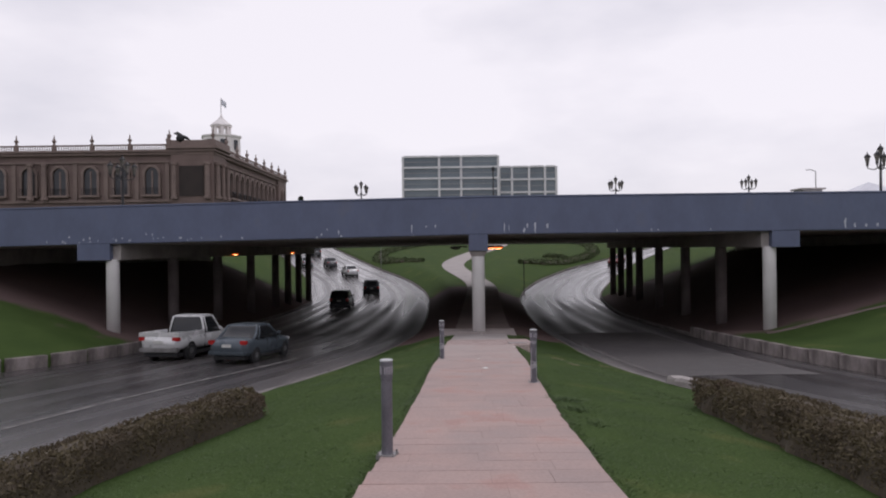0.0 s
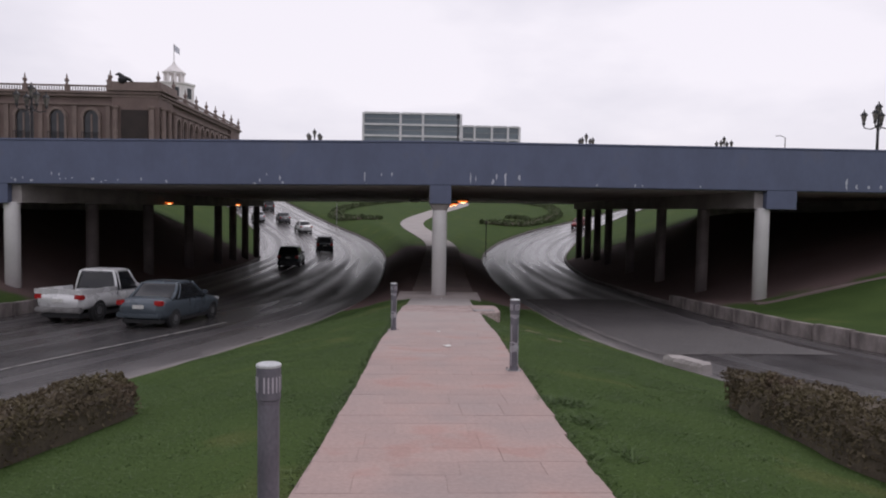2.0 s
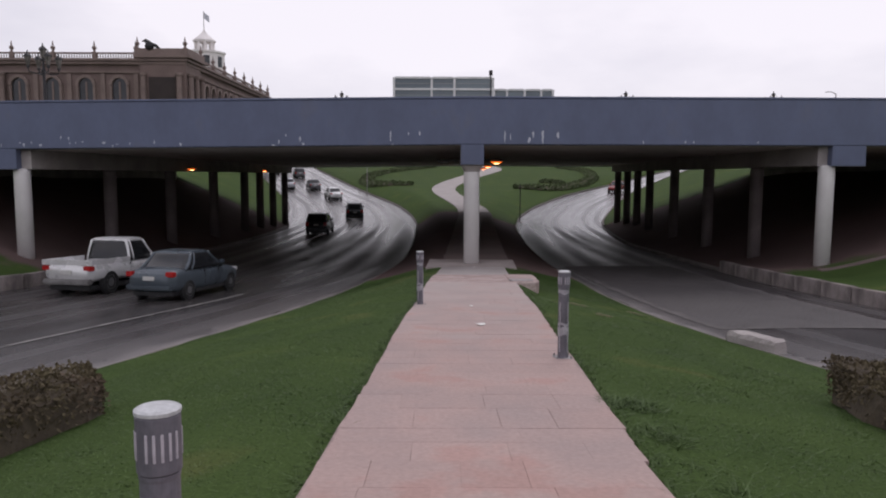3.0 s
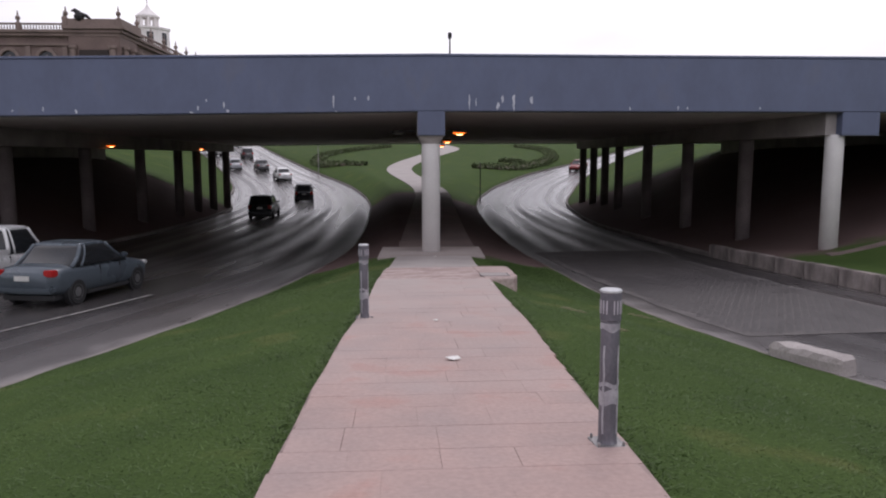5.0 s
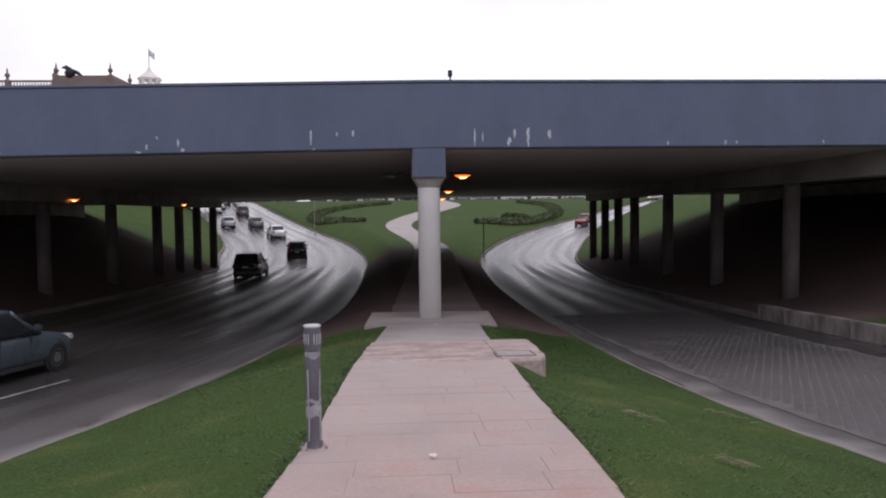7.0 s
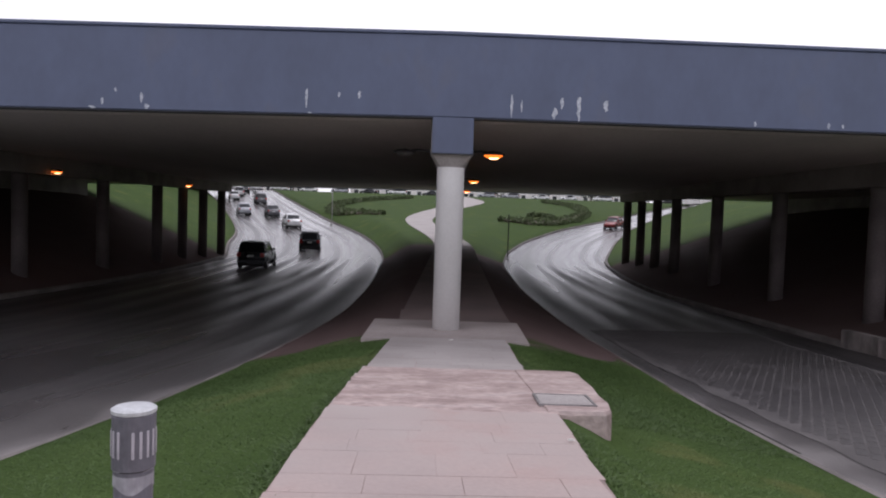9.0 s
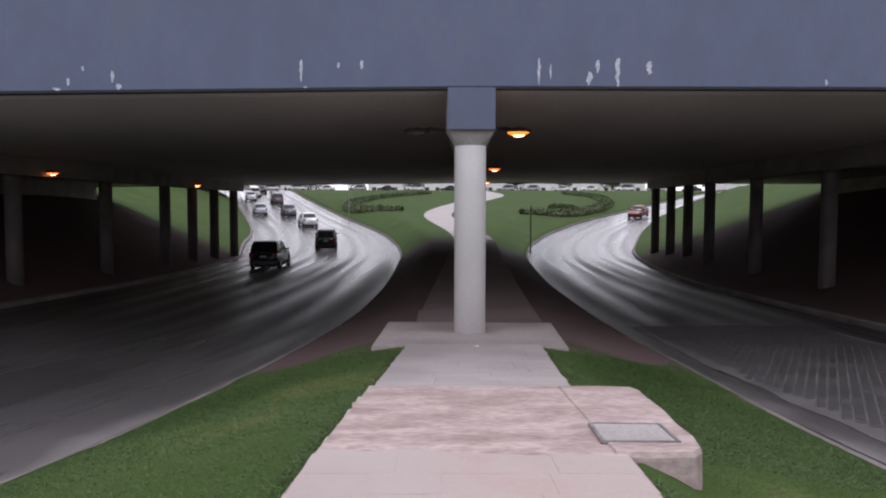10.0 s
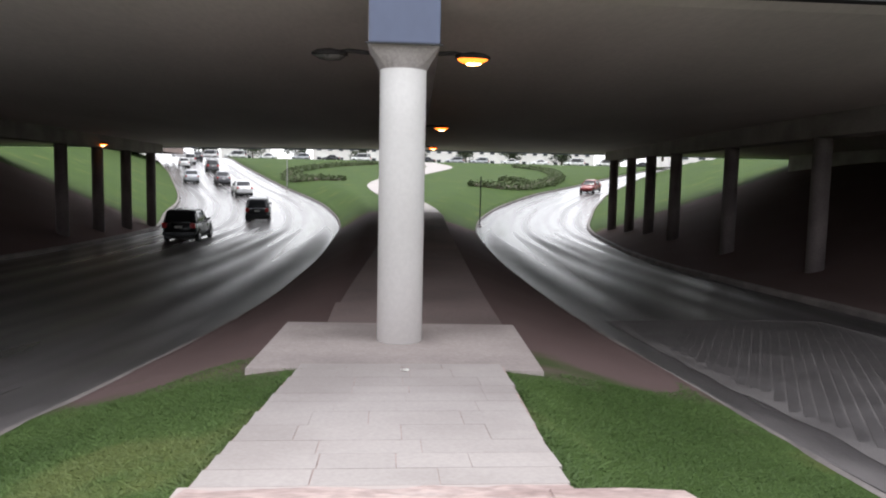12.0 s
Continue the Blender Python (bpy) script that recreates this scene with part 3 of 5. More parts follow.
def rect(y0, y1, z0, z1, b=0.02):
    return [(y0, z0 + b), (y0 + b, z0), (y1 - b, z0), (y1, z0 + b), (y1, z1 - b), (y1 - b, z1), (y0 + b, z1), (y0, z1 - b)]


long_bar("bridge_fascia", BLUE, rect(FRONT, FRONT + 0.32, SOFFIT_Z, TOP_Z), "long blue-grey painted bridge fascia with flaking marks")
long_bar("bridge_deck", SOFFIT, [(FRONT + 0.33, SOFFIT_Z + 0.05), (FRONT + 0.7, SOFFIT_Z - 0.02), (44, SOFFIT_Z - 0.02), (60, SOFFIT_Z - 0.12), (69.7, SOFFIT_Z - 0.18), (69.7, 4.3), (FRONT + 0.33, 4.3)], "grey sooty concrete bridge deck")
long_bar("bridge_parapet_far", BLUE, rect(69.75, 70.05, SOFFIT_Z - 0.24, 5.0), "far blue-grey painted bridge edge")
long_bar("bridge_coping", BLUE, rect(FRONT - 0.03, FRONT + 0.36, TOP_Z, TOP_Z + 0.07, 0.012), "thin blue-grey painted coping on the bridge fascia")
long_bar("bridge_drip", TRIM_BLACK, rect(FRONT + 0.02, FRONT + 0.2, SOFFIT_Z - 0.03, SOFFIT_Z - 0.001, 0.006), "dark drip edge under the bridge fascia")

# cap beams run back over each row of columns
COLS_Y = (28.3, 34.8, 41.5, 48.2, 54.6, 58.5, 62.2, 66.1)
SKEW = 0.041
COLUMNS = [(x0 + SKEW * (y - 28.3), y) for x0 in (-16.35, 12.95, 0.0) for y in COLS_Y]


def cap_beam(name, x0, x1, y1, over):
    bm = bmesh.new()
    loops = []
    dz = fall(x0)
    for x, y in ((x0, FRONT + 0.33), (x1, y1)):
        loops.append([(x - 0.43, y, BEAM_Z + dz), (x + 0.43, y, BEAM_Z + dz), (x + 0.43, y, SOFFIT_Z + 0.3 + dz), (x - 0.43, y, SOFFIT_Z + 0.3 + dz)])
    rings(bm, loops)
    tagged(obj(name, bm, CONCRETE), "pale concrete cap beam under the deck", "beam", kind="structure")
    bm = boxed(x0 - 0.412 - over[0], x0 + 0.412 + over[1], FRONT + 0.004, FRONT + 0.33, BEAM_Z - 0.01 + dz, SOFFIT_Z + dz - 0.004, 0.008)
    tagged(obj(name + "_end", bm, BLUE), "blue-grey painted end of the cap beam", "beam", kind="structure")
    tagged(obj(name + "_edge", boxed(x0 - 0.45 - over[0], x0 + 0.45 + over[1], FRONT - 0.002, FRONT + 0.02, BEAM_Z - 0.03 + dz, BEAM_Z - 0.012 + dz, 0.004), TRIM_BLACK), "dark paint edge under the beam end", "beam", kind="structure")


cap_beam("cap_beam_mid", 0, SKEW * 39, 67, (0, 0))
cap_beam("cap_beam_left", -16.35, -16.35 + SKEW * 39, 67, (0.95, -0.33))
cap_beam("cap_beam_right", 12.97, 12.97 + SKEW * 39, 67, (-0.33, 0.72))


def column(x, y, r=0.283):
    z0 = ground_z(x, y) - 0.15 if abs(x) > 4 else path_z(y) - 0.1
    # columns behind the front row take the colour with the shade in it
    ob = obj("bridge_column", turned(bmesh.new(), [(r, z0), (r, BEAM_Z - 0.12 + fall(x)), (r, BEAM_Z + 0.02 + fall(x))], 0, 0, 32), WHITE_COL if y < 30 else COL_SHADED)
    for p in ob.data.polygons:
        p.use_smooth = len(p.vertices) == 4
    ob.matrix_basis = pose(x, y, 0)
    if y < 30 and abs(x) < 1:
        # a flared head takes the column's round shaft to the beam's square underside
        zt, loops = BEAM_Z + fall(x), []
        for u in (0.0, 0.5, 1.0):
            loop = []
            for k in range(32):
                a = 2 * math.pi * k / 32
                c, d = math.cos(a), math.sin(a)
                q = 1 / max(abs(c), abs(d))
                px, py = c * q * 0.425, d * q * 0.4
                v = u
                loop.append((r * 1.004 * c * (1 - v) + px * v, r * 1.004 * d * (1 - v) + py * v, zt - 0.262 + 0.262 * u - 0.002))
            loops.append(loop)
        part("column_head", rings(bmesh.new(), loops), CONCRETE, ob, "flared bare concrete column head")
    return tagged(ob, "round white-painted concrete bridge column" if y < 30 else "round concrete bridge column, the deck's shade in its dark colour", "column", "columns of the bridge")


for cx, cy in COLUMNS:
    column(cx, cy)

# abutments close the space under the deck
for nm, x0, x1 in (("abutment_left", -24.6, -24.2), ("abutment_right", 26.2, 26.6)):
    tagged(obj(nm, boxed(x0, x1, 28.2, 66, -2, 4.25), CONCRETE), "concrete abutment wall under the deck", "wall", kind="structure")


# ---- flaking marks on the fascia ----
def flake(x, z0, z1, w):
    bm = bmesh.new()
    rng = random.Random(int(x * 100) + int(z0 * 77))
    n, a, b = 6, [], []
    for i in range(n + 1):
        u = i / n
        hw = w * (0.25 + 0.75 * math.sin(math.pi * min(1, 0.12 + u * 0.9))) * rng.uniform(0.7, 1.15) / 2
        dx = rng.uniform(-0.2, 0.2) * w
        z = z1 + (z0 - z1) * u + fall(x)
        a.append((x + dx - hw, FRONT - 0.004, z))
        b.append((x + dx + hw, FRONT - 0.004, z))
    for i in range(n):
        bm.faces.new([bm.verts.new(p) for p in (a[i], b[i], b[i + 1], a[i + 1])])
    ext = bmesh.ops.extrude_face_region(bm, geom=list(bm.faces))
    bmesh.ops.translate(bm, vec=(0, 0.003, 0), verts=[v for v in ext["geom"] if isinstance(v, bmesh.types.BMVert)])
    tagged(obj("paint_flake", bm, CHALK), "white bare patch where the blue paint flaked off", "paint mark", "paint marks on the fascia", "stuff")


for fx, fa, fb, fw in ((2.5, 3.47, 3.95, 0.09), (2.02, 3.49, 3.72, 0.1), (2.16, 3.7, 3.92, 0.07), (3.05, 3.68, 3.9, 0.1), (1.15, 3.5, 3.95, 0.05), (1.35, 3.6, 3.85, 0.04),
                       (-2.92, 3.58, 3.95, 0.05), (-2.28, 3.8, 3.9, 0.05), (-1.88, 3.78, 3.93, 0.06), (-6.05, 3.48, 3.58, 0.1), (-6.15, 3.6, 3.8, 0.06), (-6.9, 3.55, 3.68, 0.06),
                       (-6.65, 3.8, 3.88, 0.05), (-7.1, 3.47, 3.52, 0.14), (-2.85, 3.47, 3.5, 0.08), (6.1, 3.5, 3.6, 0.05), (7.6, 3.5, 3.62, 0.06), (7.9, 3.52, 3.6, 0.05),
                       (16.1, 3.52, 3.98, 0.09), (16.5, 3.56, 3.75, 0.1), (17.0, 3.58, 3.72, 0.12),
                       (17.5, 3.58, 3.74, 0.1), (-10.4, 3.5, 3.62, 0.08), (10.2, 3.52, 3.6, 0.05)):
    flake(fx, fa, fb, fw)
rng_f = random.Random(14)
for _ in range(28):
    fx, fz = rng_f.uniform(-19.2, -11.2), 3.48 + abs(rng_f.gauss(0, 0.13))
    flake(fx, fz, fz + rng_f.uniform(0.03, 0.13), rng_f.uniform(0.03, 0.1))


# ---- sodium lamps under the deck ----
def deck_lamp(x, y, z, side, lit=True):
    e = empty("underpass_lamp", pose(x, y, z), "lit orange sodium lamp on a short arm at the beam" if lit else "unlit dark lamp on a short arm at the beam", "lamp", "lamps under the deck")
    part("arm", tube(bmesh.new(), [(-side * 0.55, 0, 0.1), (-side * 0.25, 0, 0.12), (0, 0, 0.08)], 0.03), DARKMETAL, e)
    bm = bmesh.new()
    loops = []
    for u, w, h in ((-0.24, 0.04, 0.03), (-0.18, 0.1, 0.06), (0.0, 0.13, 0.09), (0.18, 0.1, 0.07), (0.26, 0.03, 0.03)):
        loops.append([(side * u, w * math.cos(a), 0.06 + h * max(0, math.sin(a)) - 0.01 * (math.sin(a) < 0)) for a in [2 * math.pi * k / 12 for k in range(12)]])
    part("housing", rings(bm, loops), DARKMETAL, e)
    bm = bmesh.new()
    loops = []
    for u, w, h in ((-0.2, 0.03, 0.02), (-0.13, 0.085, 0.06), (0.02, 0.1, 0.075), (0.15, 0.07, 0.05), (0.22, 0.02, 0.01)):
        loops.append([(side * u, w * math.cos(a), 0.045 + h * min(0, math.sin(a)) + 0.004 * (math.sin(a) > 0)) for a in [2 * math.pi * k / 12 for k in range(12)]])
    if lit:
        core = bmesh.new()
        rings(core, [[(side * u, w * math.cos(a), -0.012 + w * 0.6 * math.sin(a)) for a in [2 * math.pi * k / 10 for k in range(10)]] for u, w in ((-0.09, 0.015), (-0.06, 0.05), (0.02, 0.06), (0.09, 0.04), (0.13, 0.012))])
        part("burner", core, BURNER, e, "white-hot burner of the lamp")
    part("bulb_glass", rings(bm, loops), SODIUM if lit else LANTERN, e, "glowing orange lamp glass" if lit else "dull lamp glass")
    return e


for lx, ly, sd in ((0.99, 29.65, 1), (1.54, 43.2, 1), (2.15, 57.5, 1), (-15.1, 42.9, 1), (-14.6, 57.9, 1)):
    deck_lamp(lx, ly, 2.83 + fall(lx), sd)
deck_lamp(-0.99, 29.65, 2.83 + fall(-0.99), -1, False)


# ---- footpath: platform, valve box, bollards ----
def slope_pose(x, y, z, turn=0.0):
    """Stands on the falling footpath."""
    return Matrix.Translation((x, y, z)) @ Euler((math.atan(-0.06), 0, turn)).to_matrix().to_4x4()


bm = bmesh.new()
loops = []
for y in [-10 + 0.9 * i for i in range(42)]:
    jl, jr = 0.03 * noise.noise((0.3, y * 0.8, 1)), 0.03 * noise.noise((5.3, y * 0.8, 1))
    z = path_z(y) - 0.013
    loops.append([(path_l(y) + jl, y, z - 0.2), (path_r(y) + jr, y, z - 0.2), (path_r(y) + jr, y, z), (path_l(y) + jl, y, z)])
rings(bm, loops)
FOOTPATH = tagged(obj("footpath", bm, JOINT), "pink stamped concrete footpath with worn ragged edges", "path", kind="structure")

# path on under the deck and up the island
bm = bmesh.new()
loops = []
ISLAND_PATH = ((29.3, 0.2, 1.25), (40, 0.7, 1.25), (55, 1.4, 1.3), (66, 2.0, 1.4), (72, 1.7, 1.3), (80, 0.5, 1.3), (88, -0.6, 1.4), (96, -0.8, 1.5), (106, 0.6, 1.6), (118, 3.2, 1.7), (131, 6.2, 2.0), (142, 8.6, 2.2),
               (150, 9.0, 2.2), (158, 8.0, 2.2), (168, 7.0, 2.2))
for i in range(93):
    y = 29.3 + 1.5 * i
    xs = [a for a, _, _ in ISLAND_PATH]
    cxx = sum(float(np.interp(y + d, xs, [b for _, b, _ in ISLAND_PATH])) for d in (-4, -2, 0, 2, 4)) / 5
    hw = float(np.interp(y, xs, [c for _, _, c in ISLAND_PATH]))
    z = max(island_z(cxx - hw, y), island_z(cxx + hw, y), island_z(cxx, y)) + 0.05
    loops.append([(cxx - hw, y, z - 0.15), (cxx + hw, y, z - 0.15), (cxx + hw, y, z), (cxx - hw, y, z)])
cut = 26
# below the deck the path's colour carries dust and painted shade
tagged(obj("path_underpass", rings(bm, loops[:cut]), DUST_AND_SHADE), "dusty concrete path with the deck's shade in its colour", "path", kind="structure")
tagged(obj("path_island", rings(bmesh.new(), loops[cut - 1:]), SLAB_GREY), "pale concrete path winding up the grass island", "path", kind="structure")

bm = bmesh.new()
box(bm, -1.6, 1.58, -1.28, 1.28, -0.22, 0.0, 0.008)
plat = tagged(obj("column_platform", bm, PLATFORM), "square concrete platform round the foot of the column", "platform", kind="structure")
plat.matrix_basis = pose(0, 28.1, -0.85, 0, 0, -2.3)
# apron in the same dusty brown with shade painted in
tagged(obj("column_sill", boxed(-1.0, 1.3, 29.3, 31.2, -1.05, -0.862, 0.01), DUST_AND_SHADE), "dusty concrete apron behind the column, shade in its colour", "platform", kind="structure")

# rough mortar laid across the path beside the valve box
bm = bmesh.new()
rows_m = []
for j in range(57):
    row = []
    for i in range(49):
        u, v = i / 48, j / 56
        y = 20.62 + 2.7 * v + 0.14 * noise.noise((u * 5, v * 2, 4)) * (1 if j in (0, 56) else 0.6) - 0.25 * u * (1 - v)
        x = path_l(y) + 0.02 + (path_r(y) - path_l(y) - 0.04) * u + (0.05 * noise.noise((u * 3, v * 9, 8)) if i in (0, 48) else 0)
        rim = min(j, 56 - j, 4) / 4
        rough = 0.5 * noise.noise((x * 2.2, y * 3.4, 2)) + 0.35 * noise.noise((x * 6, y * 9, 5)) + 0.25 * noise.noise((x * 15, y * 20, 7))
        row.append(bm.verts.new((x, y, path_z(y) - 0.012 + rim * (0.016 + 0.013 * rough))))
    rows_m.append(row)
for r0, r1 in zip(rows_m, rows_m[1:]):
    for i in range(48):
        bm.faces.new((r0[i], r0[i + 1], r1[i + 1], r1[i]))
tagged(obj("path_patch", bm, BOX_CONCRETE), "rough pinkish mortar patch across the footpath", "path", kind="structure")

box_thing = empty("valve_box", slope_pose(0.72, 20.45, path_z(20.45), -0.035), "cast concrete valve box beside the footpath with a steel hatch", "valve box")
bm = bmesh.new()
outline = [(0.03, 0.02), (0.3, 0.0), (0.62, 0.03), (0.72, 0.16), (0.77, 0.5), (0.76, 0.95), (0.8, 1.5), (0.79, 2.1), (0.8, 2.5), (0.74, 2.7), (0.4, 2.74), (-0.06, 2.72)]
rings(bm, [[(x, y, -0.5) for x, y in outline], [(x, y, -0.02) for x, y in outline], [(0.45 + (x - 0.45) * 0.96, 1.35 + (y - 1.35) * 0.985, 0.018) for x, y in outline]])
part("body", bm, BOX_CONCRETE, box_thing, "pinkish rough concrete body")
bm = bmesh.new()
for a in ((-0.02, 0.6, 0.3, 0.32), (-0.02, 0.6, 0.89, 0.91), (-0.02, 0.004, 0.32, 0.89), (0.576, 0.6, 0.32, 0.89)):
    box(bm, *a, 0.008, 0.031)
part("hatch_frame", bm, STEEL, box_thing, "dark steel frame")
part("hatch", boxed(0.008, 0.572, 0.324, 0.886, 0.01, 0.026, 0.003), CONCRETE, box_thing, "grey hatch cover")


def bollard(x, y, z, taped):
    e = empty("bollard_light", pose(x, y, z, 0, 0, random.Random(int(y)).uniform(-20, 20)), "grey round steel bollard light patched with grey tape" if taped else "grey round steel bollard light with a slotted head", "bollard", "bollards along the path")
    part("base_plate", boxed(-0.17, 0.17, -0.17, 0.17, -0.02, 0.03, 0.008), STEEL, e)
    for a, b in ((-1, -1), (1, -1), (1, 1), (-1, 1)):
        part("bolt", turned(bmesh.new(), [(0.016, 0.03), (0.016, 0.055), (0.007, 0.06)], a * 0.135, b * 0.135, 8), STEEL, e)
    part("post", turned(bmesh.new(), [(0.108, 0.03), (0.1, 0.05), (0.1, 0.84), (0.104, 0.85), (0.104, 0.862)], n=28), BOLLARD, e, smooth=False)
    head = part("head", turned(bmesh.new(), [(0.098, 0.862), (0.112, 0.868), (0.112, 1.045), (0.106, 1.05)], n=28), BOLLARD, e)
    for k in range(18):
        a = radians(k * 20)
        if k % 6 == 5:
            continue
        s = part("slot", boxed(-0.0075, 0.0075, -0.116, -0.108, 0.91, 1.0, 0.002), BOLLARD_SLOT, head)
        s.matrix_basis = Matrix.Rotation(a, 4, "Z")
    part("cap", turned(bmesh.new(), [(0.108, 1.05), (0.116, 1.053), (0.116, 1.064), (0.1, 1.07), (0.02, 1.073)], n=28), BOLLARD_CAP, e)
    if taped:
        rng = random.Random(int(y * 7))
        for zz, hh in ((0.8, 0.06), (0.42, 0.03), (0.3, 0.1)):
            bm = bmesh.new()
            rings(bm, [[(0.1035 * math.cos(a), 0.1035 * math.sin(a), z1 + 0.012 * math.sin(3 * a + zz * 20)) for a in [2 * math.pi * k / 28 for k in range(28)]] for z1 in (zz, zz + hh)], caps=False)
            part("tape_band", bm, TAPE, e, "ragged grey tape band")
        bm = bmesh.new()
        for sgn in (-0.9, 0.75):
            pts = []
            for i in range(7):
                a = -math.pi / 2 + sgn + rng.uniform(-0.06, 0.06)
                pts.append((0.1015 * math.cos(a), 0.1015 * math.sin(a), 0.1 + 0.1 * i))
            tube(bm, pts, 0.012, 5)
        part("peeled_strip", bm, TAPE, e, "pale peeled strip")
    for o in e.children:
        o.scale = (0.62, 0.62, 1)
    return e


bollard(-2.045, 3.69, 0.548, False)
bollard(0.317, 10.06, 0.155, True)
bollard(-1.541, 15.57, -0.185, True)
# broken kerb block on the verge, litter
bm = bmesh.new()
loops = []
for i in range(15):
    u = 1.3 * i / 14
    q = [0.035 * noise.noise((u * 5, k, 3.3)) for k in range(6)]
    end = 0.04 if i in (0, 14) else 0.0
    loops.append([(-0.2 + end, u, -0.15), (0.2 - end, u, -0.15), (0.19 - end + q[0], u, 0.1), (0.17 - end + q[1], u, 0.2 - end + q[2]), (-0.16 + end + q[3], u, 0.205 - end + q[4]), (-0.19 + end + q[5], u, 0.11)])
rings(bm, loops)
blk = tagged(obj("kerb_block", bm, CONCRETE), "broken pale concrete kerb block lying at the verge", "concrete block")
blk.matrix_basis = pose(5.42, 15.3, road_z(15.9) + 0.1, -2, 0, 20)
# dry straw swept onto the lawn
rng_straw = random.Random(31)
for sx, sy, ex, ey in ((1.74, 17.55, 2.02, 17.1), (3.55, 19.5, 4.0, 18.9), (1.92, 15.48, 2.1, 15.28)):
    bm = bmesh.new()
    for _ in range(26):
        u = rng_straw.random()
        x, y = sx + (ex - sx) * u + rng_straw.gauss(0, 0.025), sy + (ey - sy) * u + rng_straw.gauss(0, 0.03)
        z, a, q = ground_z(x, y) + rng_straw.uniform(0.03, 0.06), rng_straw.uniform(-0.9, 0.4), rng_straw.uniform(0.03, 0.08)
        tube(bm, [(x - q * math.cos(a), y - q * math.sin(a), z), (x, y, z + 0.012), (x + q * math.cos(a), y + q * math.sin(a), z)], 0.0035, 4)
    tagged(obj("dry_straw", bm, STRAW), "wisp of pale dry straw lying on the lawn", "straw", "straw on the lawn", "stuff")
for k, (lx, ly, ls) in enumerate(((-0.52, 12.7, 0.05), (0.04, 26.6, 0.03), (0.75, 19.3, 0.02), (-0.56, 15.1, 0.022))):
    bm = bmesh.new()
    rr = random.Random(k)
    rings(bm, [[(ls * rr.uniform(0.6, 1.3) * math.cos(a) * 1.5, ls * rr.uniform(0.6, 1.2) * math.sin(a), h + 0.01 * rr.random()) for a in [k2 * math.pi / 4 for k2 in range(8)]] for h in (0.0, 0.012)])
    lit = tagged(obj("litter_scrap", bm, PAPER), "small crumpled white litter scrap on the path", "litter", "litter")
    lit.matrix_basis = pose(lx, ly, path_z(ly) + 0.006)


# dusty soil edge on the right-hand bank, built as a low strip
bm = bmesh.new()
loops = []
for i in range(25):
    u = i / 24
    x = 12.3 + 9.5 * u
    y = 27.2 - 2.2 * u + 0.25 * math.sin(5 * u)
    z = ground_z(x, y)
    loops.append([(x, y - 0.16, z - 0.1), (x, y + 0.16, z - 0.1), (x, y + 0.15, z + 0.045), (x, y - 0.15, z + 0.045)])
rings(bm, loops)
tagged(obj("bank_soil_edge", bm, DUST_AND_SHADE), "low strip of dusty soil across the grass bank", "edging", kind="structure")

# ---- hedges ----
def leaves(name, pts, normals, size, mat, parent, seed, label=""):
    rng = np.random.default_rng(seed)
    n = len(pts)
    pts = np.asarray(pts)
    a = rng.normal(size=(n, 3)) + 0.7 * np.asarray(normals)
    a /= np.linalg.norm(a, axis=1)[:, None]
    b = np.cross(a, rng.normal(size=(n, 3)))
    b /= np.linalg.norm(b, axis=1)[:, None]
    s = size * rng.uniform(0.6, 1.3, size=(n, 1))
    v = np.stack([pts - a * s * 0.2, pts + a * s * 0.5 + b * s * 0.36, pts + a * s * 1.2, pts + a * s * 0.45 - b * s * 0.36], 1).reshape(-1, 3)
    f = [(4 * i, 4 * i + 1, 4 * i + 2, 4 * i + 3) for i in range(n)]
    ob = mesh_of(name, v, f, mat, parent)
    if label:
        ob["label"] = label
    ob["kind"] = "stuff"
    return ob


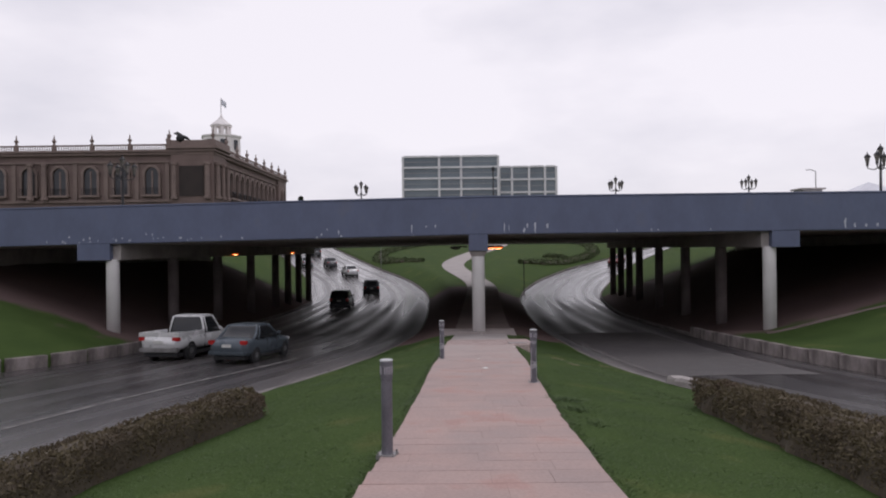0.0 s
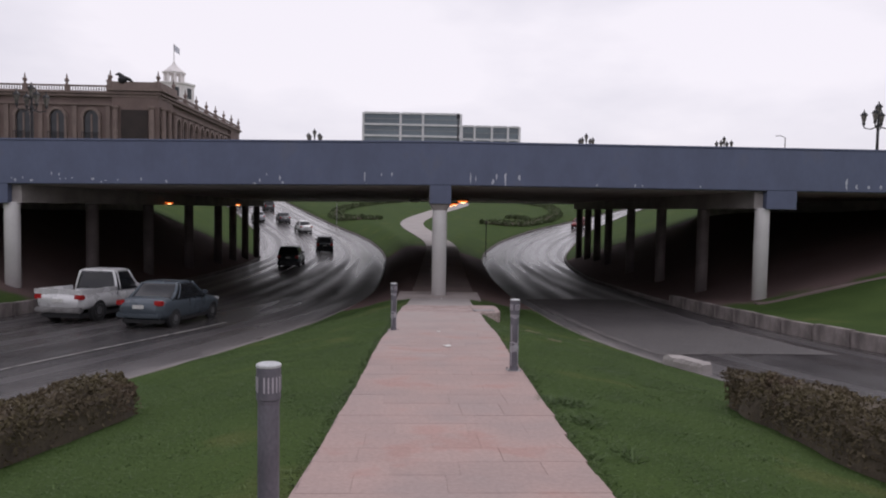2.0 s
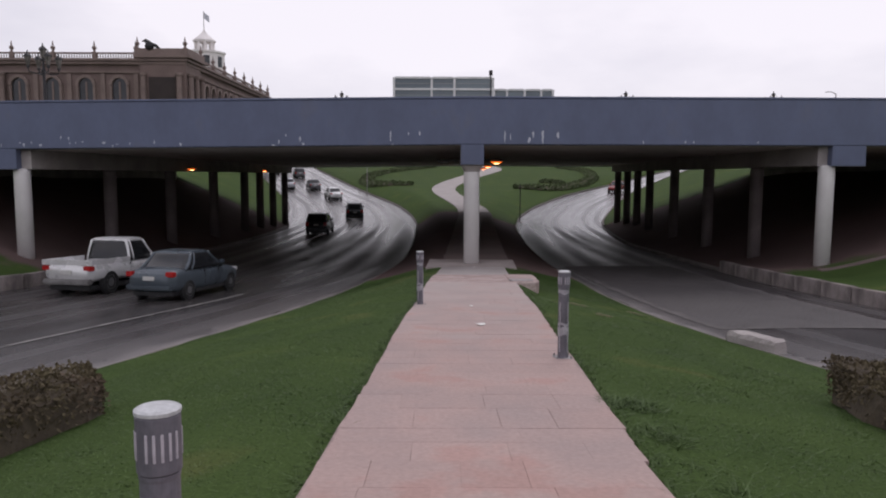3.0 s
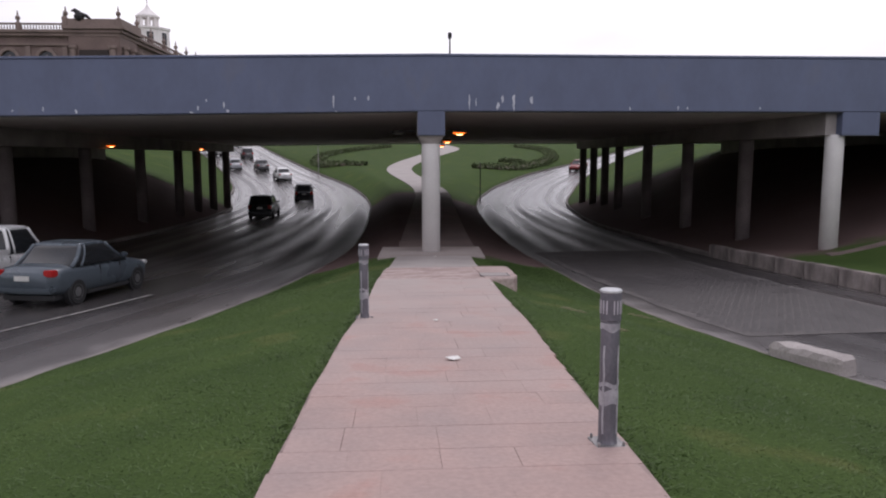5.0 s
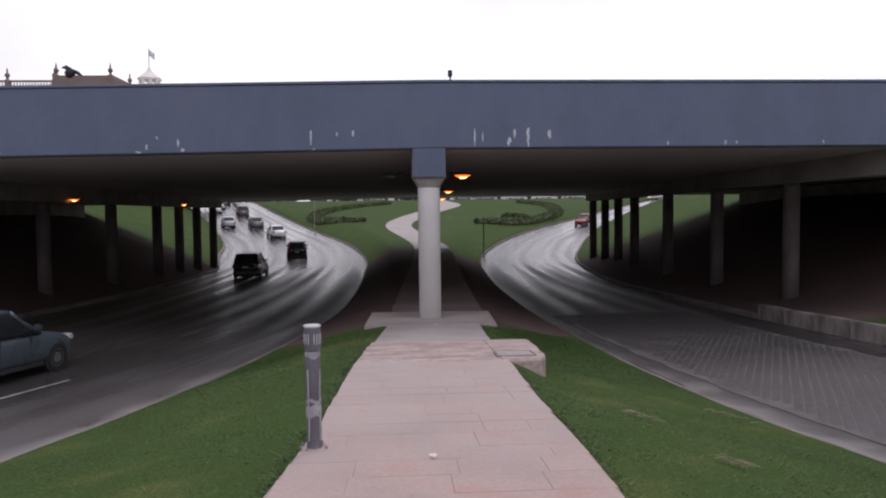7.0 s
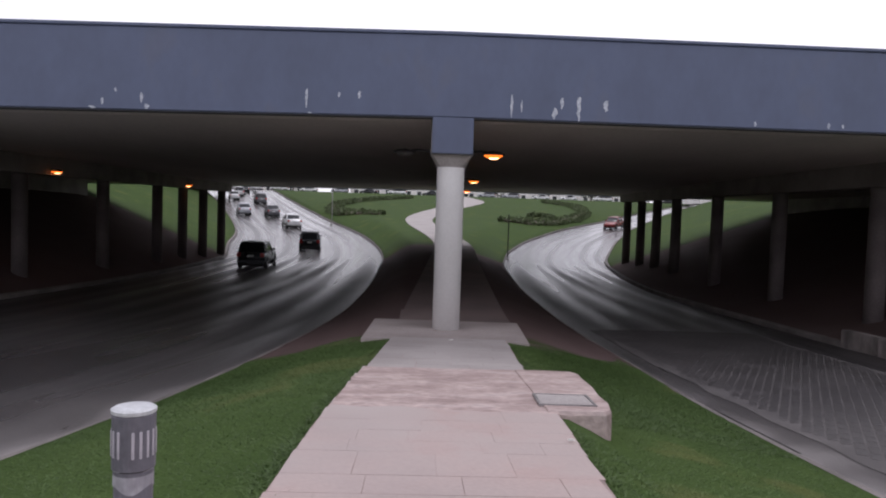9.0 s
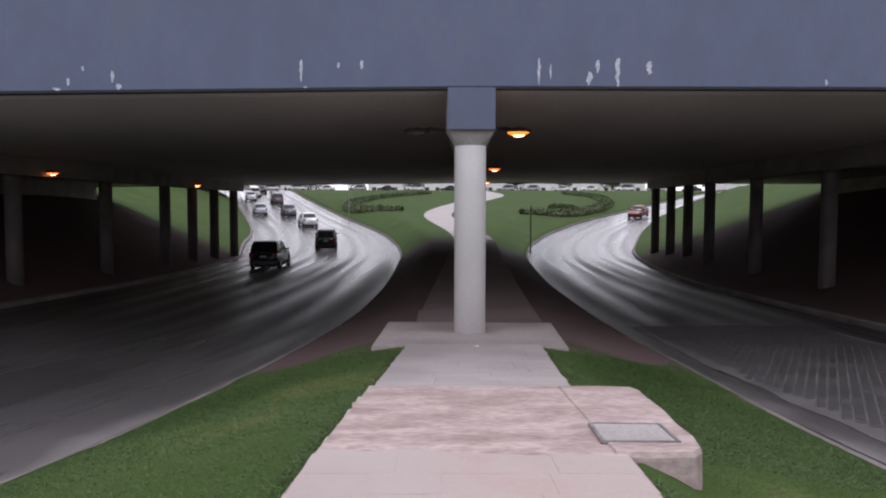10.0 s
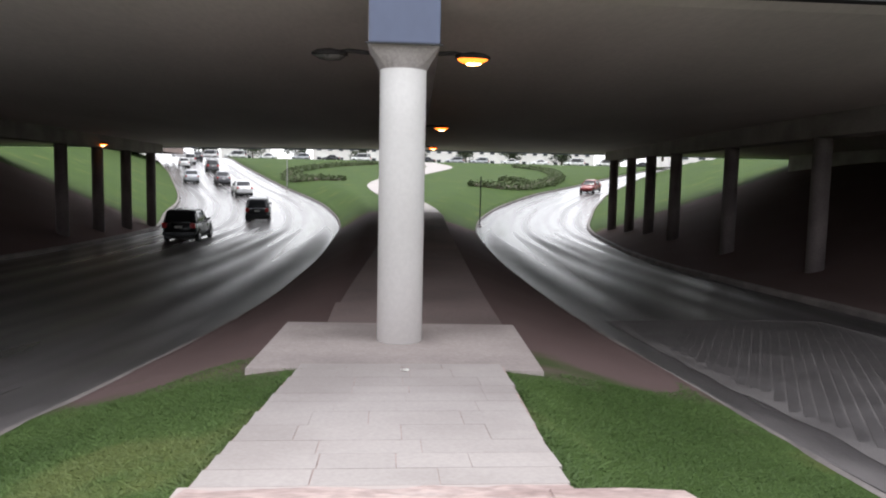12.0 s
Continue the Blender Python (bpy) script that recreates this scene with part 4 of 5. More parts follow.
def hedge(name, line, half, height, count, leaf, mat, core, label, seed):
    """A clipped hedge along a line: a rough twiggy core under many small leaves."""
    e = empty(name, pose(0, 0, 0), label, "hedge")
    rng = random.Random(seed)
    ps = [Vector((x, y, 0)) for x, y in line]
    lens = [(b - a).length for a, b in zip(ps, ps[1:])]
    total = sum(lens)

    def at(s):
        for (a, b), d in zip(zip(ps, ps[1:]), lens):
            if s <= d:
                return a + (b - a) * (s / d), (b - a).normalized()
            s -= d
        return ps[-1], (ps[-1] - ps[-2]).normalized()

    def shape(s, ang):
        p, d = at(s)
        side = Vector((d.y, -d.x, 0))
        end = min(1.0, 0.45 + min(s, total - s) * 1.6)
        wob = 1 + 0.16 * noise.noise((s * 1.4, ang * 1.5, seed)) + 0.08 * noise.noise((s * 4, ang * 4, seed))
        cx = math.copysign(abs(math.cos(ang)) ** 0.5, math.cos(ang)) * half * wob * end
        cz = abs(math.sin(ang)) ** 0.5 * height * wob * (0.75 + 0.25 * end)
        q = p + side * cx
        q.z = ground_z(q.x, q.y) + cz
        nn = side * math.cos(ang) + Vector((0, 0, math.sin(ang)))
        return q, nn

    bm = bmesh.new()
    n = max(8, int(total / 0.3))
    loops = []
    for i in range(n + 1):
        loop = []
        for k in range(11):
            q, nn = shape(total * i / n, math.pi * k / 10)
            loop.append(q - nn * leaf * 1.3 - Vector((0, 0, 0.08 if k in (0, 10) else 0)))
        loops.append(loop)
    rings(bm, loops)
    part("twig_core", bm, core, e)
    pts, nor = [], []
    for _ in range(count):
        q, nn = shape(rng.uniform(0, total), math.pi * rng.random())
        pts.append(tuple(q - nn * rng.uniform(-0.3, 1.6) * leaf))
        nor.append(tuple(nn))
    for s in (0.02, total - 0.02):
        p, d = at(s)
        out = -d if s < 1 else d
        for _ in range(count // 14):
            q, nn = shape(s, math.pi * rng.random())
            k = rng.random()
            c = p.copy()
            c.z = ground_z(p.x, p.y)
            pts.append(tuple(c + (q - c) * k + out * leaf * 0.5))
            nor.append(tuple(out))
    leaves("foliage", pts, nor, leaf, mat, e, seed)
    return e


hedge("hedge", [(-5.35, 9.75), (-6.2, 7.2), (-7.1, 4.0), (-8.2, 0.0), (-9.2, -4.0)], 0.75, 0.6, 40000, 0.036, HEDGE_LEAF, HEDGE_CORE, "low clipped brownish hedge between lawn and road", 3)
hedge("hedge", [(4.25, 10.0), (4.15, 7.0), (4.1, 3.5), (4.3, 0.0), (4.6, -3.0)], 0.95, 0.62, 40000, 0.036, HEDGE_LEAF, HEDGE_CORE, "low clipped brownish hedge between lawn and road", 4)
hedge("shrub_border", [(-5.0, 100.5), (-7.5, 100.5), (-10.2, 103.5), (-12.0, 109), (-12.3, 117), (-11.2, 128), (-8, 140), (-2.5, 152)], 0.95, 0.5, 6500, 0.22, HEDGE_GREEN, HEDGE_CORE, "curved clipped shrub border on the grass island", 5)
hedge("shrub_border", [(8.6, 95), (11.5, 97), (15, 100.5), (19.5, 108), (22.8, 117), (24.5, 128), (25.5, 140), (23, 152)], 0.95, 0.5, 6500, 0.22, HEDGE_GREEN, HEDGE_CORE, "curved clipped shrub border on the grass island", 6)
hedge("shrub_border", [(13.2, 106), (16.4, 106.5)], 0.9, 0.45, 900, 0.2, HEDGE_GREEN, HEDGE_CORE, "low clump of shrubs on the grass island", 7)


# ---- vehicles ----
def car_paint(name, c):
    return material(name, c, tuple(v * 0.85 for v in c), 1.2, 0.28, 0.25, 0, 30, rough_var=0.06)


PAINTS = {k: car_paint("car_paint_" + k, c) for k, c in {"silver": (0.42, 0.43, 0.46), "white": (0.72, 0.72, 0.72), "dark": (0.025, 0.026, 0.03), "bluegrey": (0.085, 0.105, 0.125),
                                                         "red": (0.2, 0.03, 0.03), "grey": (0.14, 0.14, 0.15), "green": (0.03, 0.2, 0.06)}.items()}
SHAPES = {
    "sedan": dict(body=((-2.15, 0.45, 0.8, 0.66), (-2.08, 0.3, 0.97, 0.78), (-1.5, 0.22, 1.0, 0.83), (-0.5, 0.2, 0.96, 0.84), (0.6, 0.2, 0.94, 0.84), (1.15, 0.22, 0.92, 0.83), (1.85, 0.27, 0.8, 0.78), (2.12, 0.36, 0.66, 0.64)),
                  base=(-1.62, 1.1, 0.95), roof=(-0.95, 0.25, 1.42), wheels=(-1.3, 1.32), r=0.31),
    "suv": dict(body=((-2.15, 0.5, 0.95, 0.74), (-2.1, 0.34, 1.06, 0.84), (-1.4, 0.28, 1.06, 0.88), (0, 0.26, 1.04, 0.89), (0.9, 0.27, 1.02, 0.88), (1.75, 0.32, 0.95, 0.84), (2.1, 0.42, 0.78, 0.7)),
                base=(-2.08, 1.15, 1.02), roof=(-1.8, 0.2, 1.64), wheels=(-1.32, 1.35), r=0.36),
    "pickup": dict(body=((-2.6, 0.55, 0.98, 0.84), (-2.55, 0.42, 1.02, 0.87), (-0.7, 0.38, 1.02, 0.88), (-0.6, 0.36, 1.05, 0.88), (1.0, 0.36, 1.05, 0.88), (1.3, 0.38, 1.04, 0.87), (2.2, 0.42, 0.98, 0.84), (2.4, 0.52, 0.8, 0.76)),
                   base=(-0.62, 1.2, 1.03), roof=(-0.5, 0.6, 1.7), wheels=(-1.6, 1.6), r=0.38),
    "van": dict(body=((-2.3, 0.5, 1.0, 0.82), (-2.25, 0.32, 1.12, 0.9), (0, 0.28, 1.12, 0.92), (1.3, 0.3, 1.1, 0.9), (2.0, 0.35, 1.0, 0.84), (2.3, 0.48, 0.8, 0.72)),
                base=(-2.24, 1.6, 1.1), roof=(-2.1, 0.75, 1.92), wheels=(-1.45, 1.45), r=0.34),
}


def vehicle(name, kind, paint, m, label, group=""):
    s = SHAPES[kind]
    e = empty(name, m @ Matrix.Scale(0.96, 4), label, "car" if kind != "pickup" else "pickup truck", group)
    mat = PAINTS[paint]
    ys = [row[0] for row in s["body"]]

    def side(k, y):
        """A row of the body's table at y, with its corners eased."""
        return sum(float(np.interp(y + d, ys, [row[k] for row in s["body"]])) for d in (-0.12, -0.06, 0, 0.06, 0.12)) / 5

    loops = []
    for i in range(31):
        y = ys[0] + (ys[-1] - ys[0]) * (0.5 - 0.5 * math.cos(math.pi * i / 30))
        zb, zt, w = side(1, y), side(2, y), side(3, y)
        ends = min(1.0, 0.62 + 1.6 * min(y - ys[0], ys[-1] - y))
        zm, h = (zb + zt) / 2, (zt - zb) / 2
        loop = []
        for k in range(28):
            a = 2 * math.pi * k / 28
            c, d = math.cos(a), math.sin(a)
            wide = w * (1 - 0.07 * max(0.0, d) ** 2 - 0.05 * max(0.0, -d) ** 2) * (0.6 + 0.4 * ends)
            loop.append((wide * math.copysign(abs(c) ** 0.42, c), y, zm + h * (0.75 + 0.25 * ends) * math.copysign(abs(d) ** 0.5, d)))
        loops.append(loop)
    part("body", rings(bmesh.new(), loops), mat, e, smooth=True)
    y0, y1, zb = s["base"]
    r0, r1, zr = s["roof"]
    wb, wr = s["body"][3][3] * 0.93, s["body"][3][3] * 0.74

    def ring_at(u):
        """The cabin's outline at u, 0 at the waist, 1 at the eaves, beyond that the domed roof."""
        v = min(u, 1.0)
        lean = v + 0.14 * math.sin(math.pi * v)
        ya, yb, w = y0 + (r0 - y0) * lean, y1 + (r1 - y1) * lean, wb + (wr - wb) * v ** 1.5
        z = zb - 0.05 + (zr - zb + 0.05) * v
        if u > 1:
            q = u - 1
            ya, yb, w, z = ya + (yb - ya) * 0.3 * q, yb - (yb - ya) * 0.3 * q, w * (1 - 0.6 * q * q), zr + 0.055 * math.sin(q * math.pi / 2)
        cy, hy = (ya + yb) / 2, (yb - ya) / 2
        out = []
        for k in range(32):
            a = 2 * math.pi * k / 32
            c, d = math.cos(a), math.sin(a)
            out.append((w * math.copysign(abs(c) ** 0.3, c), cy + hy * math.copysign(abs(d) ** 0.3, d), z))
        return out

    part("glasshouse", rings(bmesh.new(), [ring_at(k / 6 * 0.93) for k in range(7)]), CAR_GLASS, e, smooth=True)
    part("roof", rings(bmesh.new(), [ring_at(u) for u in (0.9, 0.96, 1.0, 1.15, 1.4, 1.7, 2.0)]), mat, e, smooth=True)
    for ks, r in (((3, 13), 0.05), ((19, 29), 0.055), ((31, 17), 0.032)):
        for k in ks:
            part("pillar", tube(bmesh.new(), [ring_at(u)[k] for u in (0.0, 0.25, 0.5, 0.75, 0.95)], r, 8), mat, e, smooth=True)
    for sx in (-1, 1):
        part("mirror", boxed(sx * (wb + 0.07) - 0.09, sx * (wb + 0.07) + 0.09, y1 - 0.5, y1 - 0.38, zb + 0.02, zb + 0.15, 0.035), mat, e)
        part("sill", boxed(sx * s["body"][3][3] * 0.9 - 0.06, sx * s["body"][3][3] * 0.9 + 0.06, s["wheels"][0] + 0.4, s["wheels"][1] - 0.4, 0.2, 0.3, 0.02), TRIM_BLACK, e)
        for yy in ((y0 + y1) / 2 - 0.12, (y0 + y1) / 2 + 0.75) if kind != "pickup" else (y0 + 0.1, y1 - 0.1):
            part("door_seam", boxed(sx * side(3, yy) * 0.97 - 0.012, sx * side(3, yy) * 0.985 + 0.012, yy - 0.006, yy + 0.006, 0.42, zb - 0.08), TRIM_BLACK, e)
    rear, rw, rz = s["body"][1][0], s["body"][1][3], s["body"][1][2]
    for sx in (-1, 1):
        a, b = sorted((sx * rw * 0.99, sx * rw * 0.66))
        tall = 0.34 if kind in ("suv", "van") else 0.17
        part("tail_light", boxed(a, b, rear - 0.06, rear + 0.16, rz - 0.1 - tall * 0.7, rz - 0.06, 0.025), RED_LENS, e, "red tail light")
        fr, fw, fz = s["body"][-2][0], s["body"][-2][3], s["body"][-2][2]
        a, b = sorted((sx * fw * 0.95, sx * fw * 0.6))
        part("headlight", boxed(a, b, fr + 0.02, fr + 0.16, fz - 0.17, fz - 0.04, 0.025), CLEAR_LENS, e, "clear headlight")
    part("number_plate", boxed(-0.19, 0.19, rear - 0.085, rear - 0.05, rz - 0.32, rz - 0.2, 0.005), PLATE, e)
    part("rear_bumper", boxed(-rw * 0.97, rw * 0.97, rear - 0.11, rear + 0.12, 0.36, 0.54, 0.05), STEEL if kind == "pickup" else mat, e)
    part("underbody", boxed(-rw * 0.85, rw * 0.85, rear + 0.1, s["body"][-2][0], 0.17, 0.32, 0.03), TRIM_BLACK, e)
    if kind == "pickup":
        bm = bmesh.new()
        for a in ((-0.87, -0.8, -2.58, -0.62), (0.8, 0.87, -2.58, -0.62), (-0.8, 0.8, -2.58, -2.5)):
            box(bm, *a, 0.98, 1.14)
        part("bed_side", bm, mat, e)
    for wy in s["wheels"]:
        for sx in (-1, 1):
            r = s["r"]
            xx = sx * (s["body"][3][3] - 0.1)
            prof = [(r * 0.6, -0.09), (r * 0.94, -0.1), (r, -0.06), (r, 0.06), (r * 0.94, 0.1), (r * 0.6, 0.09)]
            t = part("wheel", turned(bmesh.new(), prof, n=24), RUBBER, e, "black rubber tyre")
            t.matrix_basis = Matrix.Translation((xx, wy, r)) @ Matrix.Rotation(radians(90) * sx, 4, "Y")
            part("rim", turned(bmesh.new(), [(r * 0.62, 0.06), (r * 0.62, 0.092), (r * 0.5, 0.085), (r * 0.16, 0.1), (r * 0.1, 0.105)], n=14), RIM, t, "metal wheel rim")
            arch = part("wheel_arch", turned(bmesh.new(), [(r * 1.16, -0.06), (r * 1.16, 0.065)], n=24), TRIM_BLACK, e)
            arch.matrix_basis = Matrix.Translation((xx, wy, r + 0.02)) @ Matrix.Rotation(radians(90) * sx, 4, "Y")
    return e


def on_road(x, y, table, away=True, dz=0.045):
    a, b = eased(table, y - 2), eased(table, y + 2)
    turn = -math.degrees(math.atan2(b - a, 4))
    pitch = math.degrees(math.atan2(road_z(y + 2) - road_z(y - 2), 4))
    return pose(x, y, road_z(y) + dz) @ pose(0, 0, 0, 0, 0, turn + (0 if away else 180)) @ pose(0, 0, 0, pitch if away else -pitch)


QUEUE = "cars on the left road"
vehicle("sedan_car", "sedan", "bluegrey", on_road(-9.0, 24.05, LEFT_IN), "blue-grey four-door sedan on the worn asphalt", QUEUE)
vehicle("pickup_truck", "pickup", "white", on_road(-11.95, 25.8, LEFT_IN), "white pickup truck with an empty bed, beside the low wall", QUEUE)
for nm, kd, pt, x, y, lb in (("suv_car", "suv", "dark", -10.4, 58.0, "black sport utility car in the shade of the deck"),
                             ("suv_car", "suv", "dark", -9.6, 74, "black sport utility car on the wet ramp"),
                             ("sedan_car", "sedan", "white", -14.3, 92, "white sedan on the ramp"),
                             ("sedan_car", "sedan", "grey", -18.8, 104, "grey sedan on the ramp"),
                             ("sedan_car", "sedan", "silver", -22.6, 105.5, "silver sedan on the ramp"),
                             ("suv_car", "suv", "grey", -24.8, 125, "grey sport utility car high on the ramp"),
                             ("sedan_car", "sedan", "white", -30.5, 132, "white sedan high on the ramp"),
                             ("suv_car", "suv", "white", -32.2, 142, "white sport utility car high on the ramp"),
                             ("sedan_car", "sedan", "dark", -33.5, 152, "dark sedan at the top of the ramp")):
    vehicle(nm, kd, pt, on_road(x, y, LEFT_IN), lb, QUEUE)
vehicle("sedan_car", "sedan", "red", on_road(23.2, 102.5, RIGHT_IN, False), "dark red sedan coming down the far ramp")
vehicle("passenger_van", "van", "white", pose(2.2, 45, 4.42, 0, 0, -90), "white passenger van standing on the bridge deck")
CROSS = [vehicle("sedan_car", "sedan", "white", pose(-26, 181, 5.06, 0, 0, 90), "white sedan on the cross street", "cars on the cross street"),
         vehicle("suv_car", "suv", "silver", pose(-19, 181.3, 5.06, 0, 0, 90), "silver sport utility car on the cross street", "cars on the cross street"),
         vehicle("sedan_car", "sedan", "dark", pose(-12.5, 181, 5.06, 0, 0, 90), "dark sedan on the cross street", "cars on the cross street"),
         vehicle("passenger_van", "van", "white", pose(-6, 181, 5.06, 0, 0, 90), "white van on the cross street", "cars on the cross street")]
rng_cross = random.Random(8)
for k, x in enumerate((-44, -38, -32, 1.0, 8.0, 14.5, 20.5, 27.5, 34, 41.5, 48.5, 57, 66)):
    copy_thing(CROSS[(k * 3 + k // 2) % 4], pose(x + rng_cross.uniform(-0.7, 0.7), 181 + rng_cross.uniform(-0.4, 0.4), 5.06, 0, 0, 90))


# ---- plaza lamps ----
def lantern_parts(e, x, y, z, s=1.0):
    part("lantern_glass", turned(bmesh.new(), [(0.07 * s, z), (0.15 * s, z + 0.34 * s), (0.15 * s, z + 0.36 * s)], x, y, 6), LANTERN, e, "dull lantern glass")
    part("lantern_hood", turned(bmesh.new(), [(0.19 * s, z + 0.36 * s), (0.16 * s, z + 0.42 * s), (0.06 * s, z + 0.52 * s), (0.025 * s, z + 0.56 * s), (0.035 * s, z + 0.6 * s), (0.005 * s, z + 0.66 * s)], x, y, 6), BLACK_IRON, e)
    part("lantern_foot", turned(bmesh.new(), [(0.03 * s, z - 0.14 * s), (0.08 * s, z - 0.05 * s), (0.075 * s, z)], x, y, 8), BLACK_IRON, e)


def plaza_lamp(x, y, z, top, s=1.0):
    e = empty("street_lamp", pose(x, y, z), "black cast-iron street lamp with a cluster of lanterns", "street lamp", "lamps on the plaza")
    h = top - z - 0.65 * s
    part("post", turned(bmesh.new(), [(0.26, 0), (0.24, 0.35), (0.14, 0.45), (0.11, 0.9), (0.07, 1.1), (0.06, h - 0.5), (0.1, h - 0.42), (0.05, h - 0.3), (0.04, h)], n=12), BLACK_IRON, e)
    lantern_parts(e, 0, 0, h + 0.1 * s, s)
    for k in range(4):
        a = math.pi / 4 + k * math.pi / 2
        dx, dy = math.cos(a), math.sin(a)
        r = 0.62 * s
        part("arm", tube(bmesh.new(), [(0, 0, h - 0.45 * s), (dx * r * 0.5, dy * r * 0.5, h - 0.58 * s), (dx * r * 0.95, dy * r * 0.95, h - 0.5 * s), (dx * r, dy * r, h - 0.36 * s)], 0.03 * s, 6), BLACK_IRON, e)
        lantern_parts(e, dx * r, dy * r, h - 0.26 * s, s)
    return e


plaza_lamp(21.3, 34, 4.3, 7.95)
plaza_lamp(-18.4, 34, 4.3, 7.9)
plaza_lamp(-8.9, 60, 4.3, 8.85)
plaza_lamp(13.45, 60, 4.3, 8.95)
plaza_lamp(25.1, 60, 4.3, 8.95)
pole = empty("camera_pole", pose(1.45, 40, 4.3), "slim black pole with a small box on top", "pole")
part("post", turned(bmesh.new(), [(0.05, 0), (0.035, 3.25)], n=10), BLACK_IRON, pole)
part("box", boxed(-0.09, 0.09, -0.08, 0.08, 3.2, 3.46, 0.02), BLACK_IRON, pole)
pole = empty("lamp_pole", pose(46, 90, 4.9), "slim grey street lamp pole with a bent arm", "street lamp")
part("post", turned(bmesh.new(), [(0.1, 0), (0.06, 7.3)], n=8), STEEL, pole)
part("arm", tube(bmesh.new(), [(0, 0, 7.3), (-0.6, 0, 7.55), (-1.3, 0, 7.5)], 0.05, 6), STEEL, pole)
for px, py, ph, pm in ((6.5, 71.5, 3.6, BLACK_IRON), (-10.6, 97, 4.4, STEEL)):
    e = empty("sign_pole", pose(px, py, ground_z(px, py) - 0.05), "slim bare metal pole on the grass island", "pole", "poles on the island")
    part("post", turned(bmesh.new(), [(0.05, 0), (0.045, ph), (0.03, ph + 0.03)], n=10), pm, e)
    part("foot", turned(bmesh.new(), [(0.16, 0), (0.16, 0.1), (0.08, 0.13)], n=12), CONCRETE, e)

# tents and kiosks on the plaza
tent = empty("market_tent", pose(47, 80, 4.9), "white market tent with a blue edge on the plaza", "tent")
part("canopy", rings(bmesh.new(), [[(-5, -4, 2.9), (5, -4, 2.9), (5, 4, 2.9), (-5, 4, 2.9)], [(-2.2, -1.8, 3.9), (2.2, -1.8, 3.9), (2.2, 1.8, 3.9), (-2.2, 1.8, 3.9)], [(-0.05, -0.05, 5.0), (0.05, -0.05, 5.0), (0.05, 0.05, 5.0), (-0.05, 0.05, 5.0)]]), TENT, tent)
part("edge", boxed(-5.03, 5.03, -4.03, 4.03, 2.55, 2.9), BLUE_CANVAS, tent, "blue canvas edge")
for a in (-4.9, 4.9):
    for b in (-3.9, 3.9):
        part("leg", tube(bmesh.new(), [(a, b, 0), (a, b, 2.7)], 0.05, 6), STEEL, tent)
tent2 = copy_thing(tent, pose(60, 84, 4.9, 0, 0, 12))
kiosk = empty("kiosk", pose(43, 86, 4.9), "dark boxy kiosk with a flat roof", "kiosk")
part("wall", boxed(-1.2, 1.2, -1.2, 1.2, 0, 4.6, 0.05), STEEL, kiosk)
part("roof", boxed(-1.5, 1.5, -1.5, 1.5, 4.6, 4.8, 0.03), CONCRETE, kiosk)


# ---- trees far off ----
def tree(x, y, z, h, r, seed, label, slim=False):
    e = empty("tree", pose(x, y, z), label, "tree", "trees beyond the plaza")
    rng = random.Random(seed)
    bm = bmesh.new()
    tube(bm, [(0, 0, -0.2), (0.05, 0.03, h * 0.25), (0.0, 0.05, h * 0.55), (0.05, 0, h * 0.85)], [0.03 * h, 0.024 * h, 0.015 * h, 0.004 * h], 8)
    for k in range(6):
        a, zz = rng.uniform(0, 6.28), h * rng.uniform(0.3, 0.55)
        q = r * (0.35 if slim else 0.7)
        tube(bm, [(0, 0, zz), (q * 0.5 * math.cos(a), q * 0.5 * math.sin(a), zz + h * 0.12), (q * math.cos(a), q * math.sin(a), zz + h * 0.2)], [0.011 * h, 0.007 * h, 0.003 * h], 5)
    part("trunk", bm, BARK, e)
    pts, nor = [], []
    blobs = [(rng.uniform(-1, 1) * r * 0.6, rng.uniform(-1, 1) * r * 0.6, h * rng.uniform(0.42, 0.85), r * rng.uniform(0.3, 0.55)) for _ in range(14)]
    if slim:
        blobs = [(rng.uniform(-0.1, 0.1), rng.uniform(-0.1, 0.1), h * (0.15 + 0.8 * k / 13), r * (1 - 0.9 * k / 13)) for k in range(14)]
    for _ in range(1500):
        bx, by, bz, br = rng.choice(blobs)
        d = Vector((rng.gauss(0, 1), rng.gauss(0, 1), rng.gauss(0, 1))).normalized()
        k = br * rng.uniform(0.6, 1.1)
        pts.append((bx + d.x * k, by + d.y * k, bz + d.z * k * 0.85))
        nor.append(tuple(d))
    leaves("crown", pts, nor, 0.05 * h, TREE_LEAF, e, seed)
    return e


tree(-43.2, 205, 5, 13.5, 1.0, 21, "dark slim cypress tree", True)
for k, (tx, ty, th) in enumerate(((-38, 230, 9), (-27, 236, 8), (36, 120, 6.2), (39, 122, 6.6), (60, 130, 7), (-8, 226, 7), (8, 222, 7.5), (22, 228, 7), (34, 224, 8), (50, 230, 8), (66, 226, 8), (-50, 226, 8), (80, 232, 8))):
    tree(tx, ty, 4.9, th, th * 0.42, 30 + k, "dark green broad-crowned tree")
